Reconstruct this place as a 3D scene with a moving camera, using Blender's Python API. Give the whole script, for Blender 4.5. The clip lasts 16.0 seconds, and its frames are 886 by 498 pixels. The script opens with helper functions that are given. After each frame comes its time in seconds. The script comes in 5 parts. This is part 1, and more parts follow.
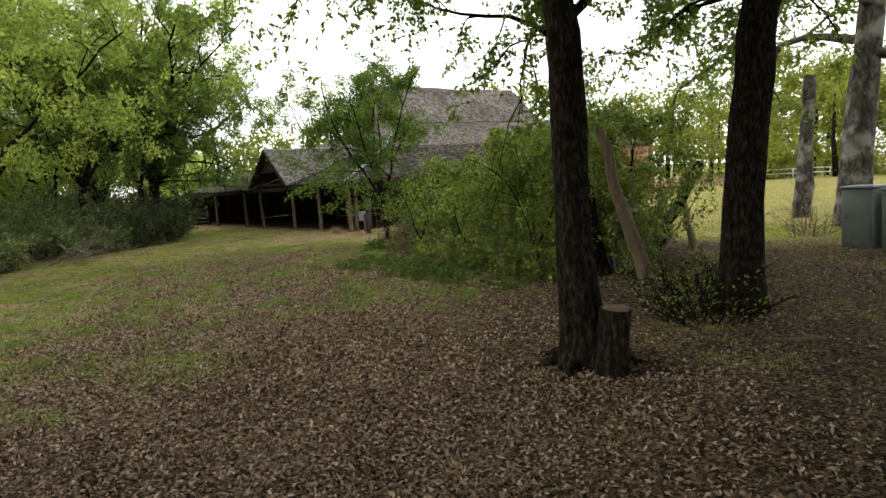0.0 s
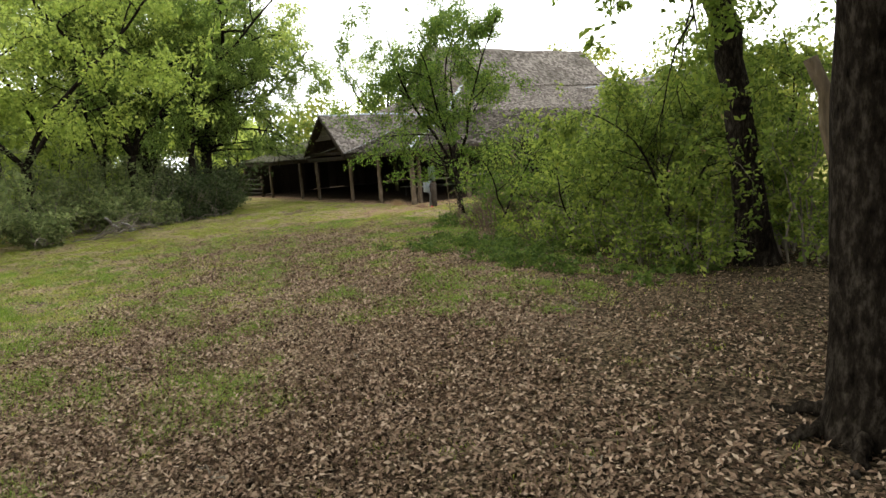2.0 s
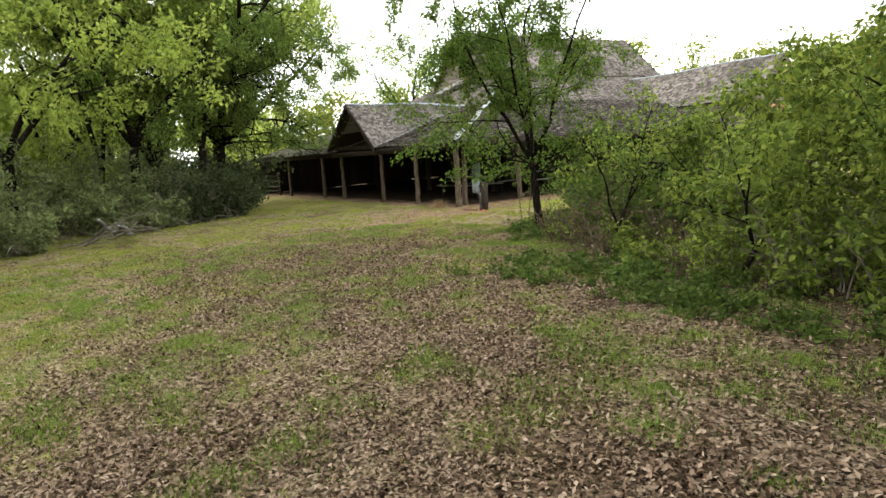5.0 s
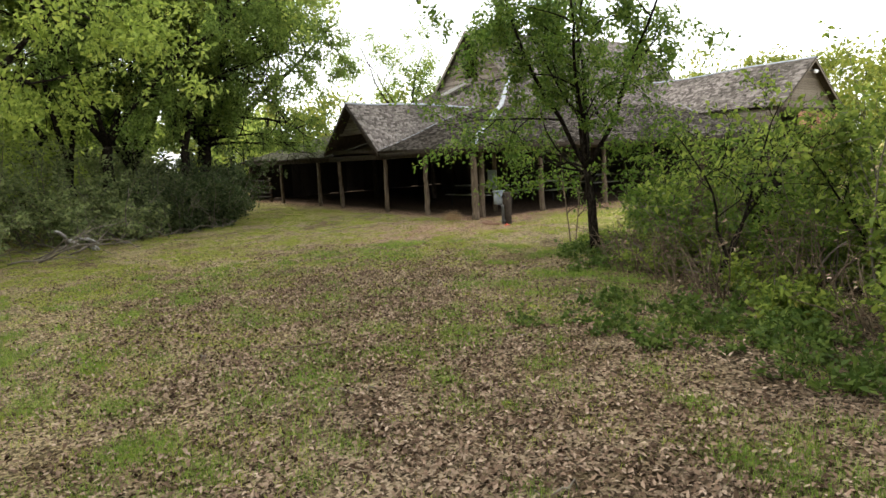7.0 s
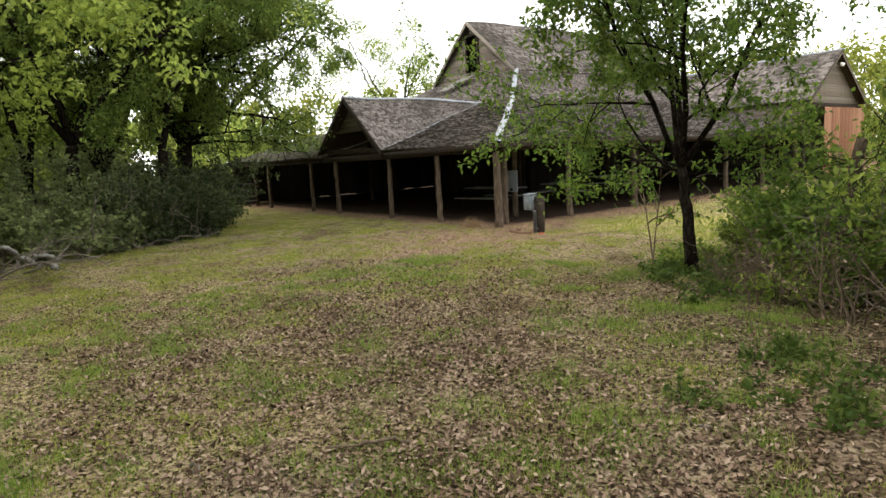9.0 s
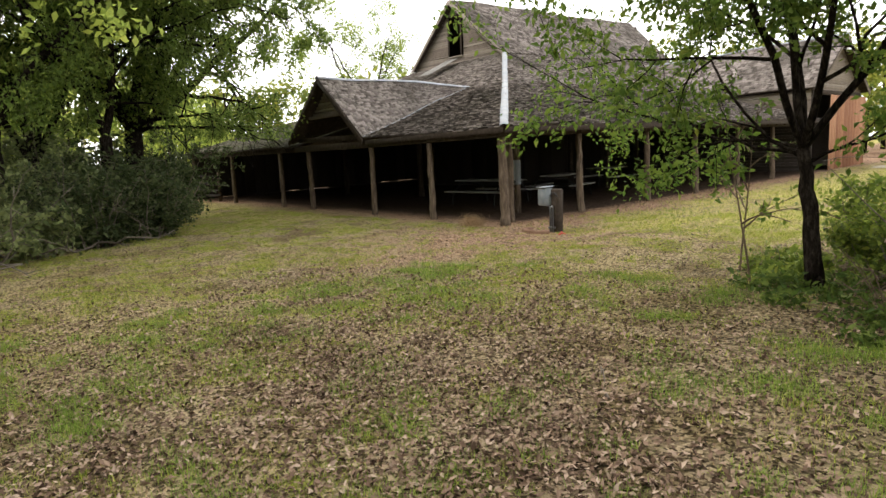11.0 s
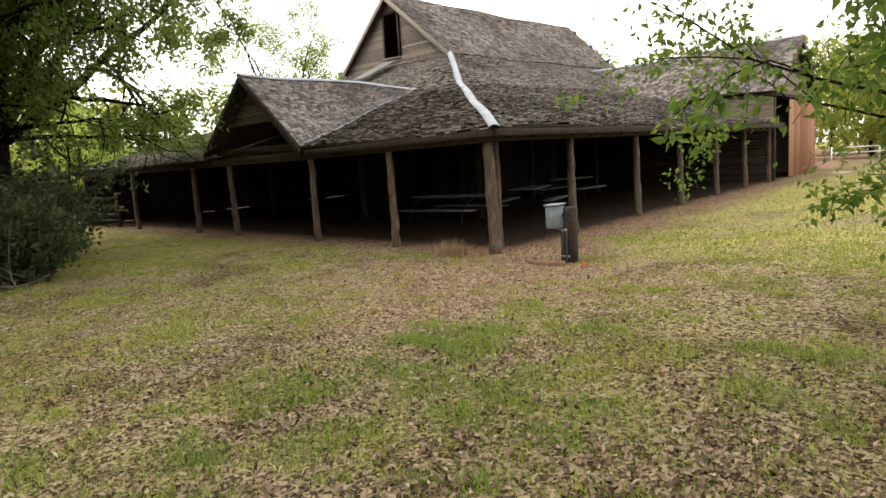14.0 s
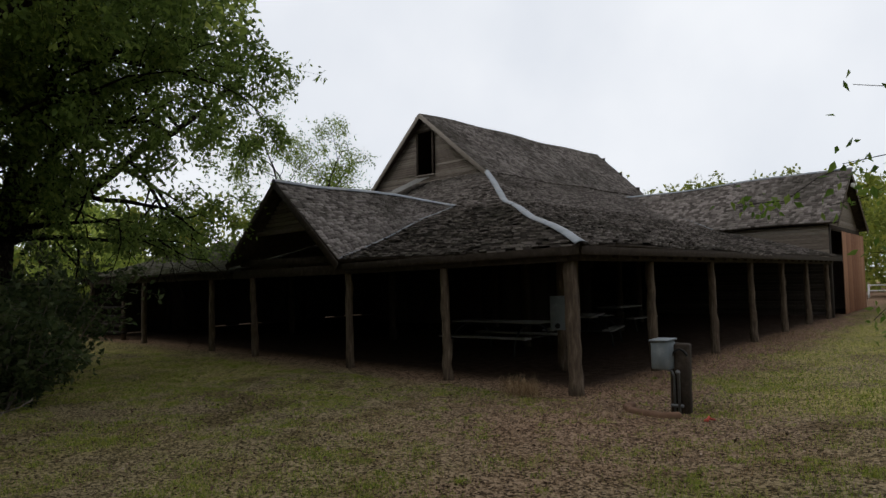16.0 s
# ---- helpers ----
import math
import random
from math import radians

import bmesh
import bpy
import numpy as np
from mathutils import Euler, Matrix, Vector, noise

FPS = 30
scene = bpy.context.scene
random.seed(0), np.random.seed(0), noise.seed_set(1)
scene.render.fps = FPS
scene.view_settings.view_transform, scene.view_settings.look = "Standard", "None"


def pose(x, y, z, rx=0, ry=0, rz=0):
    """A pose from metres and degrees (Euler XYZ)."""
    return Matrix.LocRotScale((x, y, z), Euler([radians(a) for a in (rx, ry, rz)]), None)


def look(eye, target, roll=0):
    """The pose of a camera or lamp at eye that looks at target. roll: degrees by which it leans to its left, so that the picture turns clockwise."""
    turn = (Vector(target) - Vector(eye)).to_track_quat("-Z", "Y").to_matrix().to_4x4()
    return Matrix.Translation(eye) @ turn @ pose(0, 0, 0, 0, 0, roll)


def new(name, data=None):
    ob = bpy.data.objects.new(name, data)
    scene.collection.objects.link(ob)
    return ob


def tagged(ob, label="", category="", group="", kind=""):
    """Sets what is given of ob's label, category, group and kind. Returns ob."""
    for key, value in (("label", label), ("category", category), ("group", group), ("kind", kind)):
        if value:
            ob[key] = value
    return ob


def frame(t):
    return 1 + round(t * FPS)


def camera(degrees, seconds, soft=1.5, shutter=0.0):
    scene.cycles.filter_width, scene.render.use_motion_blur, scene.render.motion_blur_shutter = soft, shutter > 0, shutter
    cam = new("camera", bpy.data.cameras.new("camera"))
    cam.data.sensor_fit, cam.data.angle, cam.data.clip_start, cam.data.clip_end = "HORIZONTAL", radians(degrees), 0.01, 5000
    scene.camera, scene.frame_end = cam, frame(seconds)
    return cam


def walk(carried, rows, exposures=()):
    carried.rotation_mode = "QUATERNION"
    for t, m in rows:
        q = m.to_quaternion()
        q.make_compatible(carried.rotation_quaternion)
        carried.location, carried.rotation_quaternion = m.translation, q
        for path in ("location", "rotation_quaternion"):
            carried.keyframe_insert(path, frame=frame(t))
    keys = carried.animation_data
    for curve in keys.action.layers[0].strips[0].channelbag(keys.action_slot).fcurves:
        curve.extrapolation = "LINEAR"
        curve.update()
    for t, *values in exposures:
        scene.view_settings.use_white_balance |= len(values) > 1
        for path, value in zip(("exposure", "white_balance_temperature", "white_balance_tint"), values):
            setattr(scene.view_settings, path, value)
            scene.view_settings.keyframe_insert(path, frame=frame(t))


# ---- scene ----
cam = camera(69.0, 16.0)
PATH = [
    (0, (23.803, -15.613, 1.907), (22.307, -14.302, 1.697), -3.6),
    (0.5, (23.238, -15.296, 1.873), (21.712, -14.025, 1.639), -3.7),
    (1, (22.641, -15.025, 1.855), (21.085, -13.796, 1.59), -4.0),
    (1.5, (21.979, -14.813, 1.829), (20.392, -13.629, 1.544), -3.9),
    (2, (21.325, -14.513, 1.799), (19.734, -13.337, 1.512), -3.8),
    (2.5, (20.679, -14.319, 1.765), (19.088, -13.142, 1.478), -4.0),
    (3, (20.059, -14.158, 1.794), (18.462, -12.989, 1.504), -3.6),
    (3.5, (19.449, -13.933, 1.813), (17.846, -12.773, 1.522), -3.4),
    (4, (18.807, -13.764, 1.78), (17.196, -12.615, 1.489), -3.6),
    (6.5, (15.771, -12.639, 1.729), (14.167, -11.479, 1.447), -2.4),
    (7, (15.036, -12.434, 1.757), (13.443, -11.255, 1.484), -2.4),
    (7.5, (14.375, -12.23, 1.754), (12.788, -11.043, 1.487), -2.0),
    (8, (13.719, -12.145, 1.746), (12.137, -10.951, 1.479), -2.4),
    (8.5, (13.092, -11.978, 1.744), (11.519, -10.772, 1.478), -2.5),
    (9, (12.438, -11.749, 1.733), (10.881, -10.523, 1.463), -2.6),
    (11.3, (9.73, -10.576, 1.602), (8.264, -9.247, 1.312), -2.6),
    (11.5, (9.495, -10.468, 1.619), (8.05, -9.115, 1.335), -2.7),
    (12, (8.941, -10.205, 1.578), (7.54, -8.806, 1.297), -3.0),
    (12.5, (8.418, -9.946, 1.587), (7.068, -8.497, 1.308), -3.0),
    (13, (7.932, -9.643, 1.606), (6.611, -8.166, 1.329), -2.8),
    (13.5, (7.398, -9.458, 1.593), (6.091, -7.965, 1.34), -2.5),
    (14, (6.945, -9.271, 1.597), (5.63, -7.787, 1.334), -3.4),
    (14.5, (6.499, -9.032, 1.63), (5.176, -7.543, 1.449), -2.4),
    (15, (5.956, -8.846, 1.567), (4.659, -7.324, 1.496), -1.1),
    (15.5, (5.495, -8.724, 1.581), (4.196, -7.204, 1.595), -1.9),
    (16, (4.966, -8.555, 1.596), (3.643, -7.059, 1.709), -1.1),
]
walk(cam, [(t, look(eye, target, roll)) for t, eye, target, roll in PATH],
     exposures=[(0.0, 1.02, 7000, 5), (2.0, 1.48, 7000, 5), (4.0, 1.62, 6900, 5), (7.0, 1.4, 6900, 7), (9.0, 1.3, 6950, 9), (12.5, 1.38, 7200, 12), (13.8, 1.34, 7200, 12), (14.6, 1.0, 7000, 12), (15.2, 0.5, 6700, 11), (15.6, 0.1, 6500, 10), (16.0, -0.52, 6500, 10)])

# ---- world and light: bright overcast sky ----
world = bpy.data.worlds.new("overcast")
scene.world = world
world.use_nodes = True
wn = world.node_tree
wn.nodes.clear()
w_out = wn.nodes.new("ShaderNodeOutputWorld")
w_bg = wn.nodes.new("ShaderNodeBackground")
w_sky = wn.nodes.new("ShaderNodeTexSky")
w_sky.sky_type = "NISHITA"
w_sky.sun_disc = False
w_sky.sun_elevation = radians(50)
w_sky.sun_rotation = radians(215)
w_mix = wn.nodes.new("ShaderNodeMix")
w_mix.data_type = "RGBA"
w_tc = wn.nodes.new("ShaderNodeTexCoord")
w_noise = wn.nodes.new("ShaderNodeTexNoise")
w_noise.inputs["Scale"].default_value = 2.2
w_noise.inputs["Detail"].default_value = 5
w_ramp = wn.nodes.new("ShaderNodeValToRGB")
w_ramp.color_ramp.elements[0].position, w_ramp.color_ramp.elements[0].color = 0.3, (11.0, 11.6, 12.6, 1)
w_ramp.color_ramp.elements[1].position, w_ramp.color_ramp.elements[1].color = 0.7, (14.2, 14.5, 15.0, 1)
wn.links.new(w_tc.outputs["Generated"], w_noise.inputs["Vector"])
wn.links.new(w_noise.outputs["Fac"], w_ramp.inputs["Fac"])
w_mix.inputs["Factor"].default_value = 0.92
wn.links.new(w_sky.outputs["Color"], w_mix.inputs["A"])
wn.links.new(w_ramp.outputs["Color"], w_mix.inputs["B"])
wn.links.new(w_mix.outputs["Result"], w_bg.inputs["Color"])
w_bg.inputs["Strength"].default_value = 0.1
wn.links.new(w_bg.outputs["Background"], w_out.inputs["Surface"])

sun = new("sun", bpy.data.lights.new("sun", "SUN"))
sun.data.energy, sun.data.angle, sun.data.color = 0.7, radians(25), (1.0, 0.97, 0.92)
sun.matrix_basis = look((0, 0, 30), (0 + 12 * math.sin(radians(35)), 12 * math.cos(radians(35)), 15.7))


# ---- materials ----
def ramp_mat(name, stops, scale=8.0, rough=0.85, bump=0.3, stretch=(1, 1, 1), island=0.0, metal=0.0, detail=6.0, stain=None, translucent=0.0, obj_random=0.0, bump_scale=None, spec=0.15):
    """Node material: a colour ramp on noise at two scales, varied by piece."""
    m = bpy.data.materials.new(name)
    m.use_nodes = True
    nt = m.node_tree
    bsdf = nt.nodes["Principled BSDF"]
    out = nt.nodes["Material Output"]
    tc = nt.nodes.new("ShaderNodeTexCoord")
    mp = nt.nodes.new("ShaderNodeMapping")
    mp.inputs["Scale"].default_value = stretch
    nt.links.new(tc.outputs["Object"], mp.inputs["Vector"])
    n1 = nt.nodes.new("ShaderNodeTexNoise")
    n1.inputs["Scale"].default_value = scale
    n1.inputs["Detail"].default_value = detail
    n1.inputs["Roughness"].default_value = 0.65
    nt.links.new(mp.outputs["Vector"], n1.inputs["Vector"])
    fac = n1.outputs["Fac"]
    if island or obj_random:
        src = nt.nodes.new("ShaderNodeNewGeometry") if island else nt.nodes.new("ShaderNodeObjectInfo")
        rnd = src.outputs["Random Per Island"] if island else src.outputs["Random"]
        mx = nt.nodes.new("ShaderNodeMix")
        mx.inputs["Factor"].default_value = island or obj_random
        nt.links.new(fac, mx.inputs["A"])
        nt.links.new(rnd, mx.inputs["B"])
        fac = mx.outputs["Result"]
    rp = nt.nodes.new("ShaderNodeValToRGB")
    els = rp.color_ramp.elements
    while len(els) < len(stops):
        els.new(0.5)
    for e, (p, c) in zip(els, stops):
        e.position, e.color = p, (*c, 1)
    nt.links.new(fac, rp.inputs["Fac"])
    col = rp.outputs["Color"]
    if stain:
        n2 = nt.nodes.new("ShaderNodeTexNoise")
        n2.inputs["Scale"].default_value = stain[1]
        n2.inputs["Detail"].default_value = 4
        nt.links.new(tc.outputs["Object"], n2.inputs["Vector"])
        r2 = nt.nodes.new("ShaderNodeValToRGB")
        r2.color_ramp.elements[0].position, r2.color_ramp.elements[1].position = 0.48, 0.66
        nt.links.new(n2.outputs["Fac"], r2.inputs["Fac"])
        sm = nt.nodes.new("ShaderNodeMix")
        sm.data_type = "RGBA"
        ml = nt.nodes.new("ShaderNodeMath")
        ml.operation = "MULTIPLY"
        ml.inputs[1].default_value = stain[2]
        nt.links.new(r2.outputs["Color"], ml.inputs[0])
        nt.links.new(ml.outputs["Value"], sm.inputs["Factor"])
        nt.links.new(col, sm.inputs["A"])
        sm.inputs["B"].default_value = (*stain[0], 1)
        col = sm.outputs["Result"]
    nt.links.new(col, bsdf.inputs["Base Color"])
    bsdf.inputs["Roughness"].default_value = rough
    bsdf.inputs["Metallic"].default_value = metal
    bsdf.inputs["Specular IOR Level"].default_value = spec
    if bump:
        nb = nt.nodes.new("ShaderNodeTexNoise")
        nb.inputs["Scale"].default_value = bump_scale or scale * 2
        nb.inputs["Detail"].default_value = 5
        nt.links.new(mp.outputs["Vector"], nb.inputs["Vector"])
        bp = nt.nodes.new("ShaderNodeBump")
        bp.inputs["Strength"].default_value = bump
        bp.inputs["Distance"].default_value = 0.02
        nt.links.new(nb.outputs["Fac"], bp.inputs["Height"])
        nt.links.new(bp.outputs["Normal"], bsdf.inputs["Normal"])
    if translucent:
        tr = nt.nodes.new("ShaderNodeBsdfTranslucent")
        nt.links.new(col, tr.inputs["Color"])
        ms = nt.nodes.new("ShaderNodeMixShader")
        ms.inputs["Fac"].default_value = translucent
        nt.links.new(bsdf.outputs["BSDF"], ms.inputs[1])
        nt.links.new(tr.outputs["BSDF"], ms.inputs[2])
        nt.links.new(ms.outputs["Shader"], out.inputs["Surface"])
    return m


M_SHINGLE = ramp_mat("weathered_shingle", [(0.15, (0.05, 0.042, 0.037)), (0.5, (0.155, 0.133, 0.12)), (0.85, (0.3, 0.265, 0.245))], 3.0, 0.9, 0.4, (1, 1, 1), island=0.55, stain=((0.05, 0.045, 0.035), 0.35, 0.55), bump_scale=40)
M_SHINGLE_PIECE = ramp_mat("weathered_shingle_piece", [(0.15, (0.022, 0.018, 0.015)), (0.5, (0.085, 0.071, 0.062)), (0.85, (0.24, 0.21, 0.19))], 3.0, 0.9, 0.4, (1, 1, 1), obj_random=0.55, bump_scale=40)
M_SHINGLE_OLD = ramp_mat("rotted_shingle", [(0.15, (0.022, 0.018, 0.015)), (0.5, (0.085, 0.071, 0.062)), (0.85, (0.24, 0.21, 0.19))], 4.0, 0.92, 0.5, island=0.6, stain=((0.03, 0.028, 0.02), 0.8, 0.6), bump_scale=40)
M_MOSSY = ramp_mat("mossy_shingle", [(0.15, (0.045, 0.045, 0.03)), (0.5, (0.11, 0.105, 0.08)), (0.85, (0.2, 0.19, 0.16))], 3.0, 0.95, 0.4, island=0.5, stain=((0.07, 0.08, 0.025), 0.9, 0.8), bump_scale=40)
M_BOARD = ramp_mat("weathered_board", [(0.2, (0.07, 0.056, 0.045)), (0.5, (0.17, 0.14, 0.115)), (0.8, (0.28, 0.25, 0.215))], 5.0, 0.85, 0.5, (1, 8, 8), obj_random=0.3)
# upright board grain, near black to hold the barn's inner shade
M_BOARD_V_SHADED = ramp_mat("weathered_upright_board_shaded", [(0.2, (0.012, 0.01, 0.008)), (0.5, (0.028, 0.022, 0.018)), (0.8, (0.06, 0.05, 0.042))], 5.0, 0.85, 0.5, (8, 8, 1), obj_random=0.3)
# dark timber, deepened further to carry the shade under the roofs
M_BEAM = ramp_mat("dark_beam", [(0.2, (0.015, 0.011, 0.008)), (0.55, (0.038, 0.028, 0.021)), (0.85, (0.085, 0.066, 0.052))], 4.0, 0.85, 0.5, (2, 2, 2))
M_POST = ramp_mat("cedar_post", [(0.2, (0.03, 0.021, 0.015)), (0.5, (0.09, 0.065, 0.046)), (0.8, (0.22, 0.175, 0.13))], 6.0, 0.85, 0.8, (5, 5, 0.6), stain=((0.05, 0.035, 0.025), 2.5, 0.6))
M_REDDOOR = ramp_mat("red_brown_plank", [(0.2, (0.13, 0.055, 0.033)), (0.5, (0.26, 0.125, 0.072)), (0.85, (0.4, 0.235, 0.145))], 5.0, 0.75, 0.4, (6, 6, 0.7), obj_random=0.35)
M_TIN = ramp_mat("galvanised_flashing", [(0.2, (0.12, 0.135, 0.15)), (0.6, (0.22, 0.24, 0.26)), (0.9, (0.36, 0.38, 0.4))], 3.0, 0.5, 0.15, metal=0.35, stain=((0.3, 0.29, 0.27), 2.0, 0.5))
M_BARK = ramp_mat("dark_bark", [(0.3, (0.003, 0.0022, 0.0018)), (0.5, (0.013, 0.01, 0.008)), (0.74, (0.052, 0.043, 0.035))], 10.0, 0.95, 1.0, (2.4, 2.4, 0.9), bump_scale=24, spec=0.02)
M_BARK_GREY = ramp_mat("lichen_bark", [(0.3, (0.015, 0.012, 0.010)), (0.5, (0.049, 0.041, 0.035)), (0.7, (0.128, 0.120, 0.105))], 5.0, 0.95, 0.9, (2, 2, 0.8), stain=((0.300, 0.307, 0.277), 2.6, 0.6))
M_TWIG = ramp_mat("dry_twig", [(0.2, (0.07, 0.055, 0.042)), (0.6, (0.17, 0.145, 0.12)), (0.9, (0.3, 0.27, 0.23))], 5.0, 0.9, 0.3)
M_DEADWOOD = ramp_mat("dead_wood", [(0.2, (0.05, 0.037, 0.025)), (0.55, (0.125, 0.093, 0.063)), (0.85, (0.24, 0.19, 0.14))], 5.0, 0.9, 0.6, (4, 4, 0.7))
M_CUTWOOD = ramp_mat("sawn_stump_top", [(0.2, (0.06, 0.043, 0.03)), (0.8, (0.15, 0.11, 0.078))], 14.0, 0.9, 0.4)


def leaf_mat(name, dark, mid, light, yellow=None):
    stops = [(0.1, dark), (0.45, mid), (0.78, light)]
    if yellow:
        stops.append((0.93, yellow))
    return ramp_mat(name, stops, 0.7, 0.55, 0.0, island=0.6, translucent=0.56)


M_LEAF_ELM = leaf_mat("elm_leaf", (0.068, 0.108, 0.020), (0.162, 0.236, 0.041), (0.263, 0.338, 0.061), (0.405, 0.365, 0.068))
M_LEAF_HEDGE = leaf_mat("hedgerow_leaf", (0.11, 0.155, 0.034), (0.28, 0.36, 0.077), (0.45, 0.52, 0.118), (0.56, 0.52, 0.12))
M_LEAF_BARN_ELM = leaf_mat("barn_elm_leaf", (0.052, 0.088, 0.018), (0.128, 0.19, 0.04), (0.215, 0.285, 0.062), (0.32, 0.31, 0.068))
M_LEAF_YOUNG = leaf_mat("young_tree_leaf", (0.04, 0.08, 0.015), (0.1, 0.165, 0.028), (0.17, 0.23, 0.042), (0.3, 0.26, 0.05))
M_LEAF_CEDAR = leaf_mat("grey_green_leaf", (0.068, 0.093, 0.033), (0.169, 0.208, 0.085), (0.293, 0.332, 0.140))
M_LEAF_FAR = leaf_mat("yellow_green_leaf", (0.092, 0.121, 0.021), (0.184, 0.218, 0.039), (0.299, 0.310, 0.057), (0.414, 0.345, 0.069))
M_LEAF_BUSH = leaf_mat("bush_leaf", (0.048, 0.078, 0.016), (0.148, 0.207, 0.038), (0.28, 0.335, 0.064), (0.37, 0.25, 0.075))
# dark green leaf, lowered further to include the shade below the elm
M_LEAF_SHADE = leaf_mat("shaded_evergreen_leaf", (0.018, 0.03, 0.011), (0.055, 0.078, 0.029), (0.115, 0.14, 0.06))
M_LEAF_HERB = leaf_mat("herb_leaf", (0.03, 0.058, 0.012), (0.075, 0.12, 0.024), (0.135, 0.18, 0.04))
M_LITTER = ramp_mat("fallen_leaf", [(0.2, (0.042, 0.026, 0.017)), (0.42, (0.132, 0.086, 0.06)), (0.68, (0.24, 0.166, 0.12)), (0.9, (0.37, 0.285, 0.22))], 2.0, 0.75, 0.0, island=0.75, spec=0.05)
M_GRASS = ramp_mat("grass_blade", [(0.15, (0.077, 0.123, 0.016)), (0.42, (0.186, 0.247, 0.031)), (0.66, (0.309, 0.335, 0.057)), (0.86, (0.432, 0.371, 0.134))], 0.5, 0.7, 0.0, island=0.55, translucent=0.3)
M_TUFT = ramp_mat("fresh_grass_blade", [(0.15, (0.06, 0.115, 0.018)), (0.5, (0.15, 0.23, 0.035)), (0.85, (0.28, 0.34, 0.065))], 0.6, 0.65, 0.0, island=0.6, translucent=0.3)
M_STRAW = ramp_mat("dry_straw", [(0.15, (0.14, 0.085, 0.045)), (0.5, (0.27, 0.175, 0.095)), (0.85, (0.42, 0.31, 0.18))], 1.0, 0.8, 0.0, island=0.65)
M_GREENBOX = ramp_mat("green_grey_enamel", [(0.3, (0.13, 0.155, 0.135)), (0.7, (0.18, 0.205, 0.18))], 2.0, 0.45, 0.05, stain=((0.09, 0.1, 0.085), 3.0, 0.4))
M_GREYBOX = ramp_mat("pale_grey_enamel", [(0.3, (0.13, 0.15, 0.165)), (0.7, (0.18, 0.2, 0.215))], 3.0, 0.45, 0.05, stain=((0.27, 0.28, 0.28), 9.0, 0.4))
M_CONCRETE = ramp_mat("concrete", [(0.25, (0.3, 0.285, 0.26)), (0.75, (0.45, 0.43, 0.4))], 4.0, 0.9, 0.3)
M_PIPE = ramp_mat("steel_pipe", [(0.3, (0.1, 0.105, 0.11)), (0.7, (0.19, 0.195, 0.2))], 6.0, 0.5, 0.1, metal=0.6)
M_BLACK = ramp_mat("dark_rubber", [(0.3, (0.015, 0.015, 0.016)), (0.7, (0.03, 0.03, 0.03))], 5.0, 0.6, 0.1)
M_BRICK = ramp_mat("terracotta_edging", [(0.25, (0.1, 0.055, 0.035)), (0.75, (0.2, 0.12, 0.08))], 8.0, 0.9, 0.4)
M_FLAG = ramp_mat("orange_red_plastic", [(0.3, (0.4, 0.06, 0.045)), (0.7, (0.55, 0.11, 0.08))], 8.0, 0.6, 0.1)
M_TABLE = ramp_mat("grey_table_plank", [(0.2, (0.13, 0.125, 0.115)), (0.8, (0.3, 0.29, 0.27))], 6.0, 0.7, 0.3, (1, 8, 8))
M_WHITE = ramp_mat("white_paint", [(0.3, (0.68, 0.68, 0.66)), (0.7, (0.8, 0.8, 0.78))], 5.0, 0.6, 0.1)


